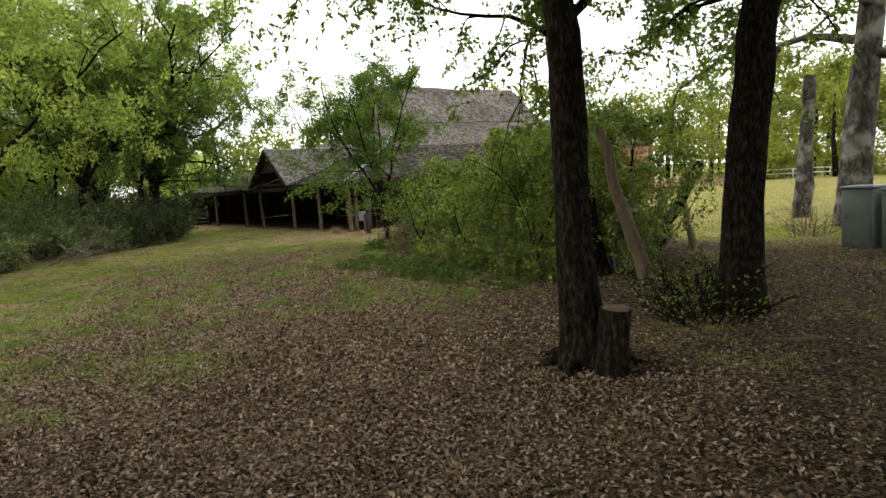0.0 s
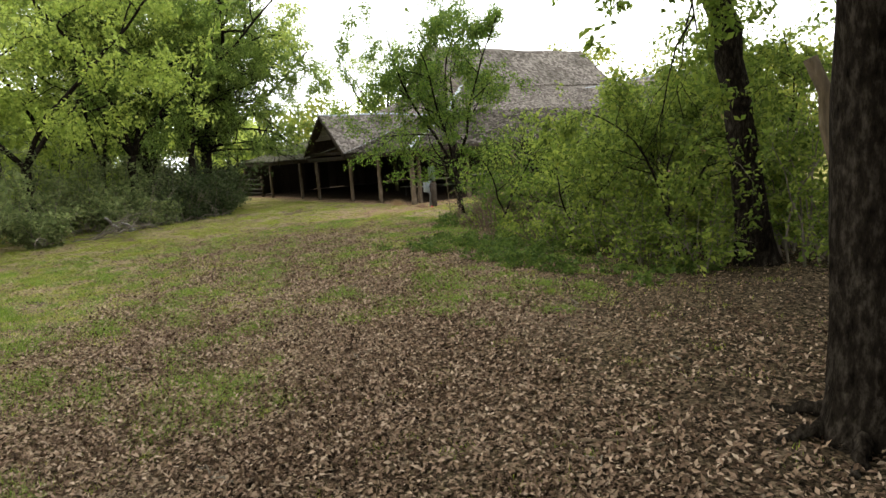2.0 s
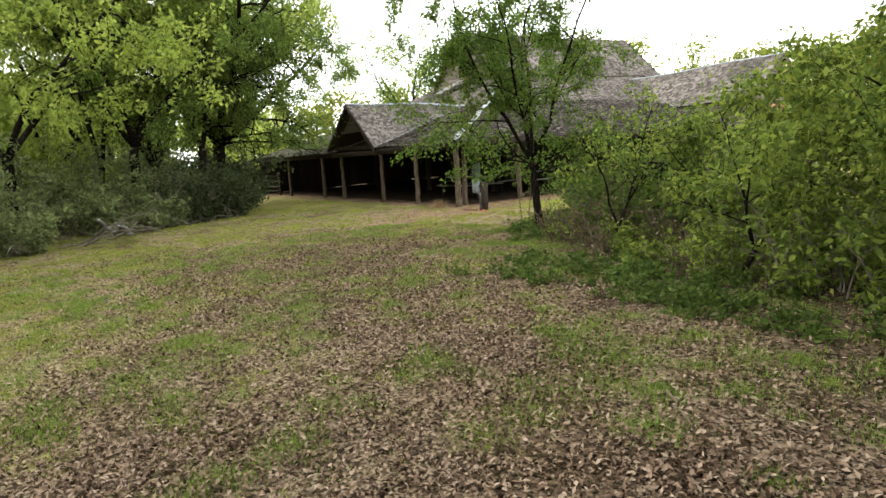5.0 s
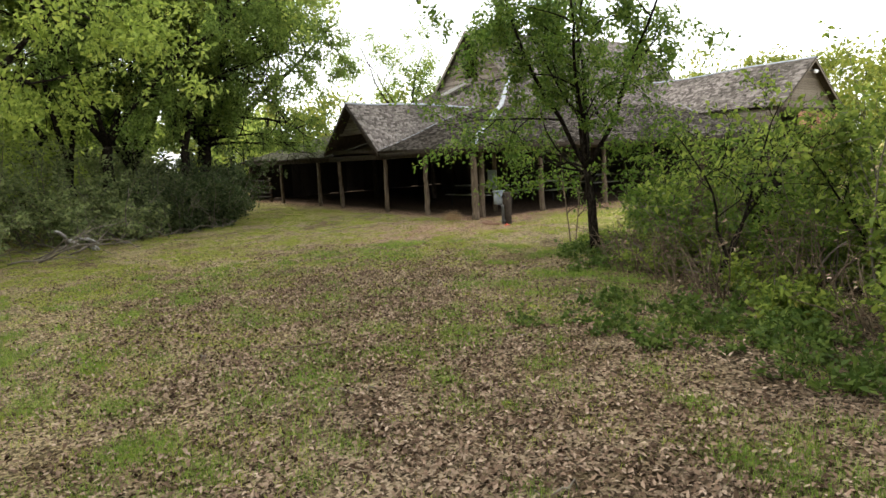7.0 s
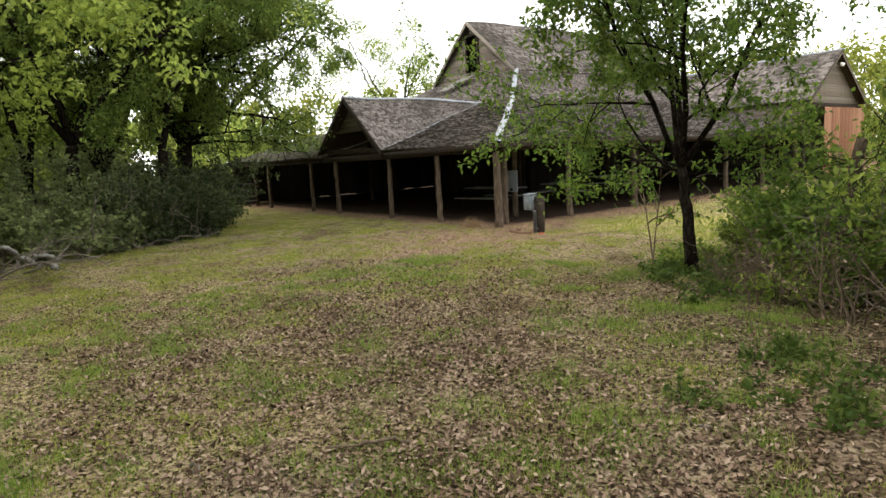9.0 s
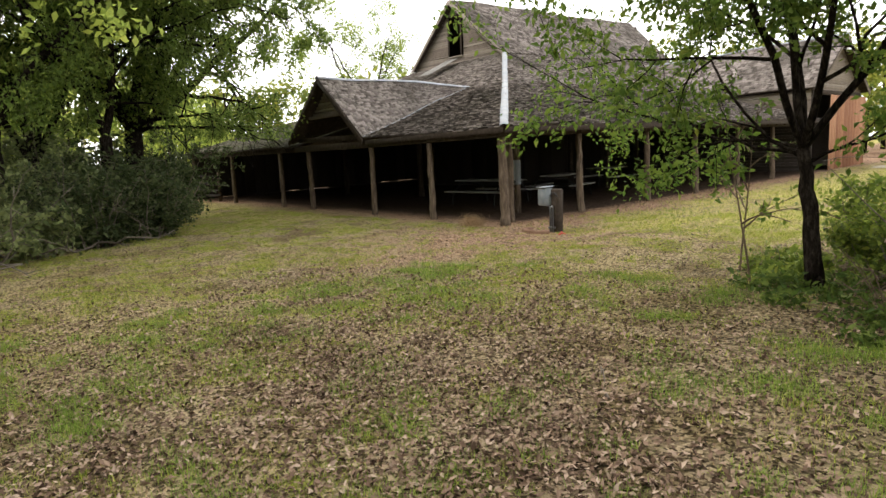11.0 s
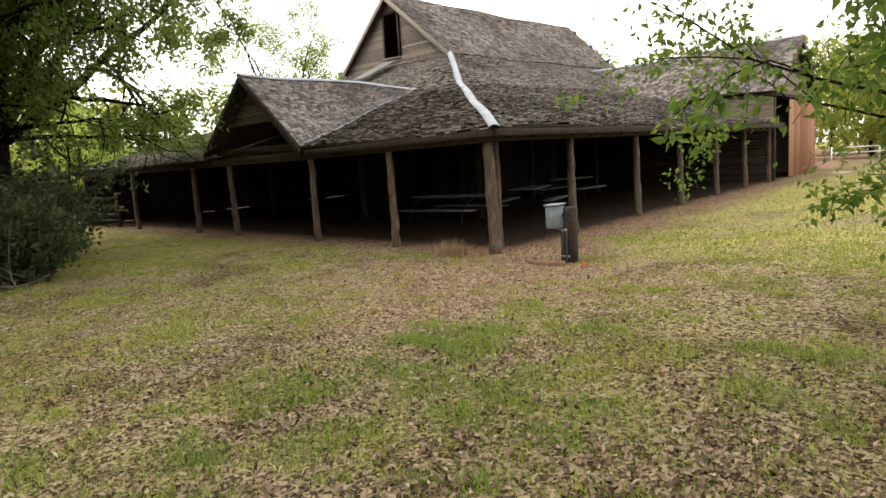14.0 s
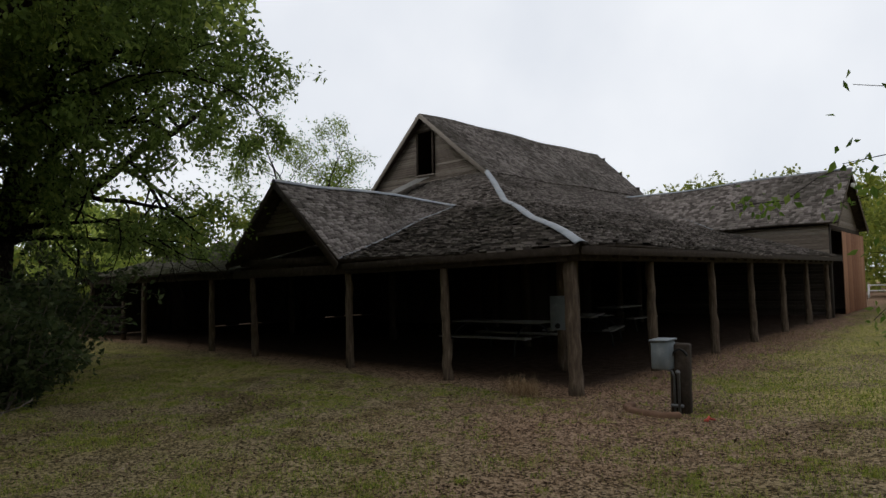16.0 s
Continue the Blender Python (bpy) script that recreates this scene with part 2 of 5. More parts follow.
def ground_mat():
    m = bpy.data.materials.new("ground_soil_and_turf")
    m.use_nodes = True
    nt = m.node_tree
    bsdf = nt.nodes["Principled BSDF"]
    at = nt.nodes.new("ShaderNodeAttribute")
    at.attribute_name = "cover"
    sep = nt.nodes.new("ShaderNodeSeparateColor")
    nt.links.new(at.outputs["Color"], sep.inputs["Color"])
    geo = nt.nodes.new("ShaderNodeNewGeometry")

    warp = nt.nodes.new("ShaderNodeTexNoise")
    warp.inputs["Scale"].default_value = 18
    nt.links.new(geo.outputs["Position"], warp.inputs["Vector"])
    bent = nt.nodes.new("ShaderNodeMix")
    bent.data_type = "VECTOR"
    bent.inputs["Factor"].default_value = 0.06
    nt.links.new(geo.outputs["Position"], bent.inputs["A"])
    nt.links.new(warp.outputs["Color"], bent.inputs["B"])
    cells = nt.nodes.new("ShaderNodeTexVoronoi")
    cells.inputs["Scale"].default_value = 42
    nt.links.new(bent.outputs["Result"], cells.inputs["Vector"])
    grain = nt.nodes.new("ShaderNodeSeparateColor")
    nt.links.new(cells.outputs["Color"], grain.inputs["Color"])

    def rampnoise(scale, stops, detail=8):
        n = nt.nodes.new("ShaderNodeTexNoise")
        n.inputs["Scale"].default_value = scale
        n.inputs["Detail"].default_value = detail
        n.inputs["Roughness"].default_value = 0.7
        nt.links.new(geo.outputs["Position"], n.inputs["Vector"])
        r = nt.nodes.new("ShaderNodeValToRGB")
        els = r.color_ramp.elements
        while len(els) < len(stops):
            els.new(0.5)
        for e, (p, c) in zip(els, stops):
            e.position, e.color = p, (*c, 1)
        if scale > 20:
            crumb = nt.nodes.new("ShaderNodeMix")
            crumb.inputs["Factor"].default_value = 0.42
            nt.links.new(n.outputs["Fac"], crumb.inputs["A"])
            nt.links.new(grain.outputs["Red"], crumb.inputs["B"])
            nt.links.new(crumb.outputs["Result"], r.inputs["Fac"])
        else:
            nt.links.new(n.outputs["Fac"], r.inputs["Fac"])
        return r.outputs["Color"], n.outputs["Fac"]

    soil, f1 = rampnoise(38, [(0.34, (0.03, 0.021, 0.015)), (0.5, (0.125, 0.09, 0.066)), (0.66, (0.26, 0.195, 0.15))])
    turf, f2 = rampnoise(34, [(0.34, (0.045, 0.04, 0.017)), (0.5, (0.21, 0.19, 0.06)), (0.66, (0.4, 0.355, 0.125))])
    dirt, f3 = rampnoise(34, [(0.38, (0.035, 0.02, 0.013)), (0.5, (0.17, 0.103, 0.066)), (0.62, (0.33, 0.22, 0.15))])
    humus, f5 = rampnoise(0.8, [(0.5, (1.0, 1.0, 1.0)), (0.6, (0.42, 0.38, 0.36))], 3)
    damp = nt.nodes.new("ShaderNodeMix")
    damp.data_type = "RGBA"
    damp.blend_type = "MULTIPLY"
    damp.inputs["Factor"].default_value = 1.0
    nt.links.new(soil, damp.inputs["A"])
    nt.links.new(humus, damp.inputs["B"])
    soil = damp.outputs["Result"]
    # leaf mould, blackened beyond its own tone for the tree shade
    shade_mould = nt.nodes.new("ShaderNodeMix")
    shade_mould.data_type = "RGBA"
    nt.links.new(sep.outputs["Red"], shade_mould.inputs["Factor"])
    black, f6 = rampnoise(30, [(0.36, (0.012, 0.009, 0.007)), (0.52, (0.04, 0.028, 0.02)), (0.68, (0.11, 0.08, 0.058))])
    nt.links.new(soil, shade_mould.inputs["A"])
    nt.links.new(black, shade_mould.inputs["B"])
    soil = shade_mould.outputs["Result"]
    m1 = nt.nodes.new("ShaderNodeMix")
    m1.data_type = "RGBA"
    nt.links.new(sep.outputs["Green"], m1.inputs["Factor"])
    nt.links.new(soil, m1.inputs["A"])
    nt.links.new(turf, m1.inputs["B"])
    m2 = nt.nodes.new("ShaderNodeMix")
    m2.data_type = "RGBA"
    nt.links.new(sep.outputs["Blue"], m2.inputs["Factor"])
    nt.links.new(m1.outputs["Result"], m2.inputs["A"])
    nt.links.new(dirt, m2.inputs["B"])
    # earth floor under the roofs, its colour darkened to carry the shade
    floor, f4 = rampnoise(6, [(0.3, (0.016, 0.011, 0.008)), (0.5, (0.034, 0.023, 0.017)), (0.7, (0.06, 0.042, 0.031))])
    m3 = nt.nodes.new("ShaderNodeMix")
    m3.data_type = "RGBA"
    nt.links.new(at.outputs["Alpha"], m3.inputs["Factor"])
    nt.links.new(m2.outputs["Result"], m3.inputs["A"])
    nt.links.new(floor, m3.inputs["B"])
    nt.links.new(m3.outputs["Result"], bsdf.inputs["Base Color"])
    bsdf.inputs["Roughness"].default_value = 0.95
    bsdf.inputs["Specular IOR Level"].default_value = 0.02
    nb = nt.nodes.new("ShaderNodeTexNoise")
    nb.inputs["Scale"].default_value = 22
    nb.inputs["Detail"].default_value = 8
    nt.links.new(geo.outputs["Position"], nb.inputs["Vector"])
    bp = nt.nodes.new("ShaderNodeBump")
    bp.inputs["Strength"].default_value = 0.8
    bp.inputs["Distance"].default_value = 0.05
    nt.links.new(nb.outputs["Fac"], bp.inputs["Height"])
    nt.links.new(bp.outputs["Normal"], bsdf.inputs["Normal"])
    return m


M_GROUND = ground_mat()


# ---- mesh building ----
class Build:
    """Collects vertices and faces of one mesh."""

    def __init__(self):
        self.v, self.f, self.n = [], [], 0

    def add(self, verts, faces):
        verts = np.asarray(verts, dtype=np.float64).reshape(-1, 3)
        faces = np.asarray(faces, dtype=np.int64)
        self.v.append(verts)
        self.f.append(faces + self.n)
        self.n += len(verts)

    def box(self, size, m, chamfer=0.008):
        """A chamfered box of that size, centred on the pose m."""
        sx, sy, sz = [s / 2 for s in size]
        c = min(chamfer, sx * 0.8, sy * 0.8, sz * 0.8)
        vs, ids = [], {}
        for x in (-1, 1):
            for y in (-1, 1):
                for z in (-1, 1):
                    for a in range(3):
                        p = [x * (sx - c), y * (sy - c), z * (sz - c)]
                        p[a] = (x * sx, y * sy, z * sz)[a]
                        ids[x, y, z, a] = len(vs)
                        vs.append(m @ Vector(p))
        quads, tris = [], []
        for a in range(3):
            b, d = (a + 1) % 3, (a + 2) % 3
            for s in (-1, 1):
                loop = []
                for u, w in ((-1, -1), (1, -1), (1, 1), (-1, 1)):
                    k = [0, 0, 0]
                    k[a], k[b], k[d] = s, u, w
                    loop.append(ids[(*k, a)])
                quads.append(loop if s > 0 else loop[::-1])
        for a in range(3):
            b, d = (a + 1) % 3, (a + 2) % 3
            for u in (-1, 1):
                for w in (-1, 1):
                    k1, k2 = [0, 0, 0], [0, 0, 0]
                    k1[b], k1[d], k2[b], k2[d] = u, w, u, w
                    k1[a], k2[a] = -1, 1
                    q = [ids[(*k1, b)], ids[(*k2, b)], ids[(*k2, d)], ids[(*k1, d)]]
                    quads.append(q if u * w < 0 else q[::-1])
        for x in (-1, 1):
            for y in (-1, 1):
                for z in (-1, 1):
                    t = [ids[x, y, z, 0], ids[x, y, z, 1], ids[x, y, z, 2]]
                    tris.append(t if x * y * z > 0 else t[::-1])
        n0 = self.n
        self.add([tuple(p) for p in vs], np.array(quads))
        self.f.append(np.array(tris) + n0)
        return self

    def tube(self, pts, radii, sides=8, cap=True, rough=0.0, rng=None):
        """A tapered round rod along the points."""
        pts = np.asarray(pts, dtype=np.float64)
        n = len(pts)
        tang = np.gradient(pts, axis=0)
        tang /= np.linalg.norm(tang, axis=1)[:, None] + 1e-9
        ref = np.array([0.0, 0.0, 1.0]) if abs(tang[0][2]) < 0.9 else np.array([1.0, 0.0, 0.0])
        u = np.cross(tang, ref)
        u /= np.linalg.norm(u, axis=1)[:, None] + 1e-9
        w = np.cross(tang, u)
        ang = np.linspace(0, 2 * np.pi, sides, endpoint=False)
        r = np.asarray(radii, dtype=np.float64)[:, None] * np.ones((1, sides))
        if rough:
            r = r * (1 + rough * (rng.random((n, sides)) - 0.5) + rough * 0.6 * np.sin(ang * 3 + pts[:, 2:3] * 1.3))
        ring = pts[:, None, :] + r[..., None] * (np.cos(ang)[None, :, None] * u[:, None, :] + np.sin(ang)[None, :, None] * w[:, None, :])
        i = np.arange(n - 1)[:, None] * sides
        j = np.arange(sides)[None, :]
        j2 = (j + 1) % sides
        q = np.stack([i + j, i + sides + j, i + sides + j2, i + j2], axis=-1).reshape(-1, 4)
        n0 = self.n
        self.add(ring.reshape(-1, 3), q)
        if cap and sides > 3:
            self.f.append(np.array([list(range(sides))]) + n0)
            self.f.append(np.array([[(n - 1) * sides + k for k in range(sides)][::-1]]) + n0)
        return self

    def mesh(self, name, smooth=False):
        v = np.concatenate(self.v)
        me = bpy.data.meshes.new(name)
        me.vertices.add(len(v))
        me.vertices.foreach_set("co", v.astype(np.float32).ravel())
        loops = np.concatenate([f.ravel() for f in self.f]).astype(np.int32)
        totals = np.concatenate([np.full(len(f), f.shape[1]) for f in self.f])
        starts = np.concatenate([[0], np.cumsum(totals)[:-1]]).astype(np.int32)
        me.loops.add(len(loops))
        me.loops.foreach_set("vertex_index", loops)
        me.polygons.add(len(starts))
        me.polygons.foreach_set("loop_start", starts)
        if smooth:
            me.polygons.foreach_set("use_smooth", np.ones(len(starts), dtype=bool))
        me.update(calc_edges=True)
        me.validate()
        return me


def part(name, b, material, parent=None, label="", smooth=False):
    """Links what was built as ONE mesh object, under a thing or a part."""
    me = b.mesh(name, smooth)
    me.materials.append(material)
    ob = new(name, me)
    if parent:
        ob.parent = parent
    return tagged(ob, label)


def thing(name, label, category, at=(0, 0, 0), group="", kind=""):
    """An empty at the thing's base, to hold its parts."""
    ob = new(name)
    ob.empty_display_size = 0.2
    ob.location = at
    return tagged(ob, label, category, group, kind)


def local(pts, at):
    return np.asarray(pts, dtype=np.float64) - np.asarray(at, dtype=np.float64)


# ---- ground: height and cover ----
def gz(x, y):
    """Height of the ground."""
    x, y = np.asarray(x, dtype=np.float64), np.asarray(y, dtype=np.float64)
    base = -0.07 + 0.0136 * np.clip(y, -14, 30)
    bank = 0.176 * smooth01(-2.0, 5.5, (x - 4.97) * 0.35 + (y + 8.55) * 0.937) * smooth01(1.5, 5.0, x)
    rough = 0.012 * np.sin(x * 2.1 + 0.6 * y) + 0.012 * np.sin(y * 2.7 - x * 0.9)
    inside = np.clip((0.5 - x) / 1.0, 0, 1) * np.clip((y + 0.5) / 1.0, 0, 1)
    knoll = 0.05 * np.exp(-((x - 19.5) ** 2 / 24 + (y + 8.5) ** 2 / 16))
    return base + bank + knoll + rough * (1 - 0.7 * inside)


def patchy(x, y, size, seed):
    """Smooth uneven patches between -1 and 1: lattice noise in two octaves."""
    total = 0
    for k, weight in ((1.0, 1.0), (2.3, 0.5)):
        u, v = np.asarray(x) * k / size + 13.7 * seed, np.asarray(y) * k / size - 7.3 * seed
        i, j = np.floor(u), np.floor(v)
        fu, fv = u - i, v - j
        fu, fv = fu * fu * (3 - 2 * fu), fv * fv * (3 - 2 * fv)

        def corner(a, b):
            h = np.sin(a * 127.1 + b * 311.7 + seed * 74.7) * 43758.5453
            return (h - np.floor(h)) * 2 - 1

        low = corner(i, j) * (1 - fu) + corner(i + 1, j) * fu
        high = corner(i, j + 1) * (1 - fu) + corner(i + 1, j + 1) * fu
        total = total + weight * (low * (1 - fv) + high * fv)
    return np.clip(total * 0.95, -1, 1)


def smooth01(a, b, x):
    t = np.clip((x - a) / (b - a), 0, 1)
    return t * t * (3 - 2 * t)


def cover(x, y):
    """Shares of leaf litter, grass and bare dirt at a place."""
    x, y = np.asarray(x, dtype=np.float64), np.asarray(y, dtype=np.float64)
    p1, p2 = patchy(x, y, 2.6, 3), patchy(x, y, 0.9, 5)
    off = (x - 4.97) * 0.35 + (y + 8.55) * 0.937
    d = (x - 4.5) * 0.3 + (y + 9) * 0.2 - 0.8 * np.clip(-off - 1.5, 0, 4) + 3.0 * smooth01(14.5, 19.5, x) - 3.2 * smooth01(-5.6, -3.6, y) * smooth01(9, 6.5, x) - 1.1 * smooth01(7.5, 4.0, x) + 1.3 * p1
    litter = smooth01(-3.0, 4.2, d)
    lawn = smooth01(-0.9, 0.9, y + 0.3 + 0.5 * p1) * smooth01(1.6, 3.4, x + 0.4 * p1)
    litter = litter * (1 - lawn)
    in_barn = smooth01(0.9, -0.1, x + 0.25 * p2) * smooth01(-1.0, 0.4, y + 0.045 * x + 0.3 * p2) * smooth01(-23, -21.5, x)
    corner = np.exp(-(((x - 1.2) / 2.3) ** 2 + ((y + 1.6) / 2.1) ** 2))
    strip = smooth01(1.8, 0.5, x + 0.5 * p2) * smooth01(-1.5, 0.5, y) * smooth01(19, 17.5, y) * smooth01(-1, 0, x)
    track = np.exp(-((x - 2.6 - 0.35 * (y + 1.6)) / 0.9) ** 2) * smooth01(-7, -4, y) * smooth01(0.5, -1.5, y)
    dirt = np.clip(np.maximum(np.maximum(in_barn, strip), np.maximum(corner * 0.8, track * 0.5)) + 0.12 * p2, 0, 1)
    grass = np.clip((1 - litter * 0.88) * (0.82 + 0.5 * p2) + 0.18 * np.maximum(p1 * p2, 0) * 2, 0, 1) * (1 - dirt * 0.9)
    return litter, grass, dirt


def walk_distance(x, y):
    """Distance to the line that is walked."""
    best = np.full(np.shape(x), 1e9)
    for (ax, ay), (bx_, by_) in (((23.8, -15.6), (18.8, -13.7)), ((18.8, -13.7), (12.4, -11.7)), ((12.4, -11.7), (7.0, -9.3)), ((7.0, -9.3), (4.9, -8.5))):
        dx, dy = bx_ - ax, by_ - ay
        t = np.clip(((x - ax) * dx + (y - ay) * dy) / (dx * dx + dy * dy), 0, 1)
        best = np.minimum(best, np.hypot(x - ax - t * dx, y - ay - t * dy))
    return best


def build_ground():
    def axis(lo, hi, fine):
        a = list(np.arange(lo, hi + 1e-6, fine))
        step, v, far = fine, hi, []
        while v < 900:
            step *= 1.45
            v += step
            far.append(v)
        step, v, near = fine, lo, []
        while v > -900:
            step *= 1.45
            v -= step
            near.append(v)
        return np.array(near[::-1] + a + far)

    xs, ys = axis(-22, 27, 0.3), axis(-19, 26, 0.3)
    gx, gy = np.meshgrid(xs, ys, indexing="ij")
    z = gz(gx, gy)
    far = smooth01(30, 60, np.hypot(gx - 5, gy))
    z = z * (1 - far) + 0.25 * far
    b = Build()
    nx, ny = gx.shape
    i, j = np.meshgrid(np.arange(nx - 1), np.arange(ny - 1), indexing="ij")
    k = i * ny + j
    b.add(np.stack([gx, gy, z], -1), np.stack([k, k + ny, k + ny + 1, k + 1], -1).reshape(-1, 4))
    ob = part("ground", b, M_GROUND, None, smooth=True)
    tagged(ob, "worn turf with brown fallen leaves and reddish bare dirt", "ground", kind="structure")
    lit, gr, di = cover(gx, gy)
    gr = np.where(far > 0.5, 1.0, gr)
    # mask of the roofed area, where shade is put into the ground colour
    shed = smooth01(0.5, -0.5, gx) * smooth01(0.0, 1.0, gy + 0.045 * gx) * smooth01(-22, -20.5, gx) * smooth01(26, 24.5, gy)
    near = smooth01(16, 9, walk_distance(gx, gy)) * (1 - smooth01(-0.9, 0.9, gy + 0.3) * smooth01(1.6, 3.4, gx))
    gr = gr * (1 - 0.6 * near)
    # mould and painted shade: beside the thicket and under the first elms
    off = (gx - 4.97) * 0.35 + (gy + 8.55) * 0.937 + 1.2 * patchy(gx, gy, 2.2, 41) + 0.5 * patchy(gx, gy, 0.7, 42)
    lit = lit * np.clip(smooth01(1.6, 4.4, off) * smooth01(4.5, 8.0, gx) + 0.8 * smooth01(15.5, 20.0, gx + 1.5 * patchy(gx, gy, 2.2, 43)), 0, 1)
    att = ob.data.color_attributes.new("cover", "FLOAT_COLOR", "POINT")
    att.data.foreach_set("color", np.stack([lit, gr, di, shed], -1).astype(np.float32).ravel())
    return ob


ground = build_ground()


# ---- the barn ----
barn = thing("barn", "weathered grey wooden barn with wide shingled sheds on cedar posts", "barn")
rng = np.random.RandomState(11)


def sag(p):
    """Old roofs are not flat: a gentle sag."""
    return 0.035 * math.sin(p[0] * 0.9 + p[1] * 0.5) + 0.025 * math.sin(p[1] * 1.3 - p[0] * 0.4)


def blend(c, u, v):
    a = c[0] * (1 - u) + c[1] * u
    b = c[3] * (1 - u) + c[2] * u
    p = a * (1 - v) + b * v
    return p


PIECES = []


def roof_face(name, corners, material, limit=None, course=0.15, single=None, tile=0.155, ragged=0.05):
    """Shingle courses on the quad eave start, eave end, top end, top start, on a board deck."""
    c = [np.array(p, dtype=np.float64) for p in corners]
    nrm = np.cross(c[1] - c[0], c[3] - c[0]) + np.cross(c[2] - c[1], c[3] - c[1])
    nrm /= np.linalg.norm(nrm)
    if nrm[2] < 0:
        nrm = -nrm
    height = max(np.linalg.norm(c[3] - c[0]), np.linalg.norm(c[2] - c[1]), np.linalg.norm((c[3] + c[2] - c[0] - c[1]) / 2))
    rows = max(2, int(height / course))
    top = Build()
    vs, fs, ts = [], [], []
    for r in range(rows):
        v0, v1 = r / rows, min(1.0, (r + 1.35) / rows)
        a0, a1 = blend(c, 0, v0), blend(c, 1, v0)
        wide = np.linalg.norm(a1 - a0)
        if wide < 0.1:
            continue
        u = -rng.rand() * 0.1 / wide
        while u < 1:
            du = tile * rng.uniform(0.55, 1.45) / wide
            ua, ub = max(u, 0), min(u + du, 1)
            u += du
            if (ub - ua) * wide < 0.025:
                continue
            gap = 0.004 / wide
            mid = blend(c, (ua + ub) / 2, v0)
            if limit and not limit(mid):
                continue
            d = rng.uniform(-0.012, 0.014) / height
            lift = 0.028 + rng.uniform(0, 0.016)
            if rng.rand() < ragged:
                lift += rng.uniform(0.01, 0.04)
            pts = [blend(c, ua + gap, v0 + d), blend(c, ub - gap, v0 + d), blend(c, ub - gap, v1), blend(c, ua + gap, v1)]
            s = np.array([0, 0, sag(mid)])
            lo = [pts[0] + s + nrm * lift, pts[1] + s + nrm * (lift + rng.uniform(-0.004, 0.006))]
            hi = [pts[2] + s + nrm * 0.004, pts[3] + s + nrm * 0.004]
            under = [pts[0] + s + nrm * (lift - 0.024), pts[1] + s + nrm * (lift - 0.024)]
            if single and single(mid):
                PIECES.append((name, lo, hi, under))
                continue
            k = len(vs)
            vs.extend([lo[0], lo[1], hi[0], hi[1], under[0], under[1]])
            fs.extend([[k, k + 1, k + 2, k + 3], [k + 4, k + 5, k + 1, k]])
            ts.extend([[k + 5, k + 2, k + 1], [k + 4, k, k + 3]])
    top.add(vs, fs)
    top.f.append(np.array(ts))
    ob = part(name, top, material, barn)
    tagged(ob, kind="stuff")
    deck = Build()
    n = 14
    grid = [[None] * (n + 1) for _ in range(n + 1)]
    dv, df = [], []
    for i in range(n + 1):
        for j in range(n + 1):
            p = blend(c, i / n, j / n)
            p = p + np.array([0, 0, sag(p)])
            dv.append(p - nrm * 0.004)
            dv.append(p - nrm * 0.05)
            grid[i][j] = (len(dv) - 2, len(dv) - 1)
    for i in range(n):
        for j in range(n):
            if limit and not limit(blend(c, (i + 0.5) / n, (j + 0.5) / n)):
                continue
            q = [grid[i][j], grid[i + 1][j], grid[i + 1][j + 1], grid[i][j + 1]]
            df.append([t[0] for t in q])
            df.append([t[1] for t in q][::-1])
            for (x0, y0), (x1, y1), edge in (((i, j), (i + 1, j), j == 0), ((i + 1, j + 1), (i, j + 1), j == n - 1), ((i, j + 1), (i, j), i == 0), ((i + 1, j), (i + 1, j + 1), i == n - 1)):
                if edge:
                    a, b = grid[x0][y0], grid[x1][y1]
                    df.append([a[0], a[1], b[1], b[0]])
    bd = Build()
    bd.add(dv, df)
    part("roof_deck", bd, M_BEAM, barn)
    return c


EAVE = (0.3, -0.28, 2.14)
KINK = (-5.9, 6.46, 4.03)
HIP = (-9.78, 10.67, 5.88)
LEFT_EAVE, LEFT_KINK, LEFT_HIP = (-22.3, 0.7, 2.08), (-18.4, 7.0, 3.95), (-15.87, 10.8, 5.8)
EAVE_R, KINK_R, HIP_R = (0.42, 18.05, 2.33), (-5.9, 24.9, 4.22), (-9.78, 24.9, 6.06)


def near_corner(p):
    return math.hypot(p[0] - EAVE[0], p[1] - EAVE[1]) < 1.9


# front skirt, right of the cross gable, then the mossy stretch
roof_face("shed_roof_front", [(-8.1, 0.09, 2.09), EAVE, KINK, (-8.1, 6.55, 4.01)], M_SHINGLE_OLD, lambda p: (p[0] > -5.55) or (p[1] > (-5.45 - p[0]) * 2.7 - 0.12), single=near_corner, ragged=0.2)
roof_face("shed_roof_front_mossy", [LEFT_EAVE, (-8.1, 0.09, 2.09), (-8.1, 6.55, 4.01), LEFT_KINK], M_MOSSY, lambda p: p[0] < -10.2 or (p[1] > 6.2 - (-8.1 - p[0]) * 2.6))
roof_face("shed_roof_front_upper", [LEFT_KINK, KINK, HIP, LEFT_HIP], M_SHINGLE)
roof_face("shed_roof_side", [EAVE, EAVE_R, (-5.9, 18.3, 4.16), KINK], M_SHINGLE_OLD, single=near_corner, ragged=0.2)
roof_face("shed_roof_side_end", [(-3.9, 18.25, 3.6), (-3.9, 24.9, 3.6), KINK_R, (-5.9, 18.3, 4.16)], M_SHINGLE)
roof_face("shed_roof_side_upper", [KINK, KINK_R, HIP_R, HIP], M_SHINGLE)
GABLE, GABLE_B = (-12.78, 10.2, 8.6), (-12.7, 24.9, 8.95)
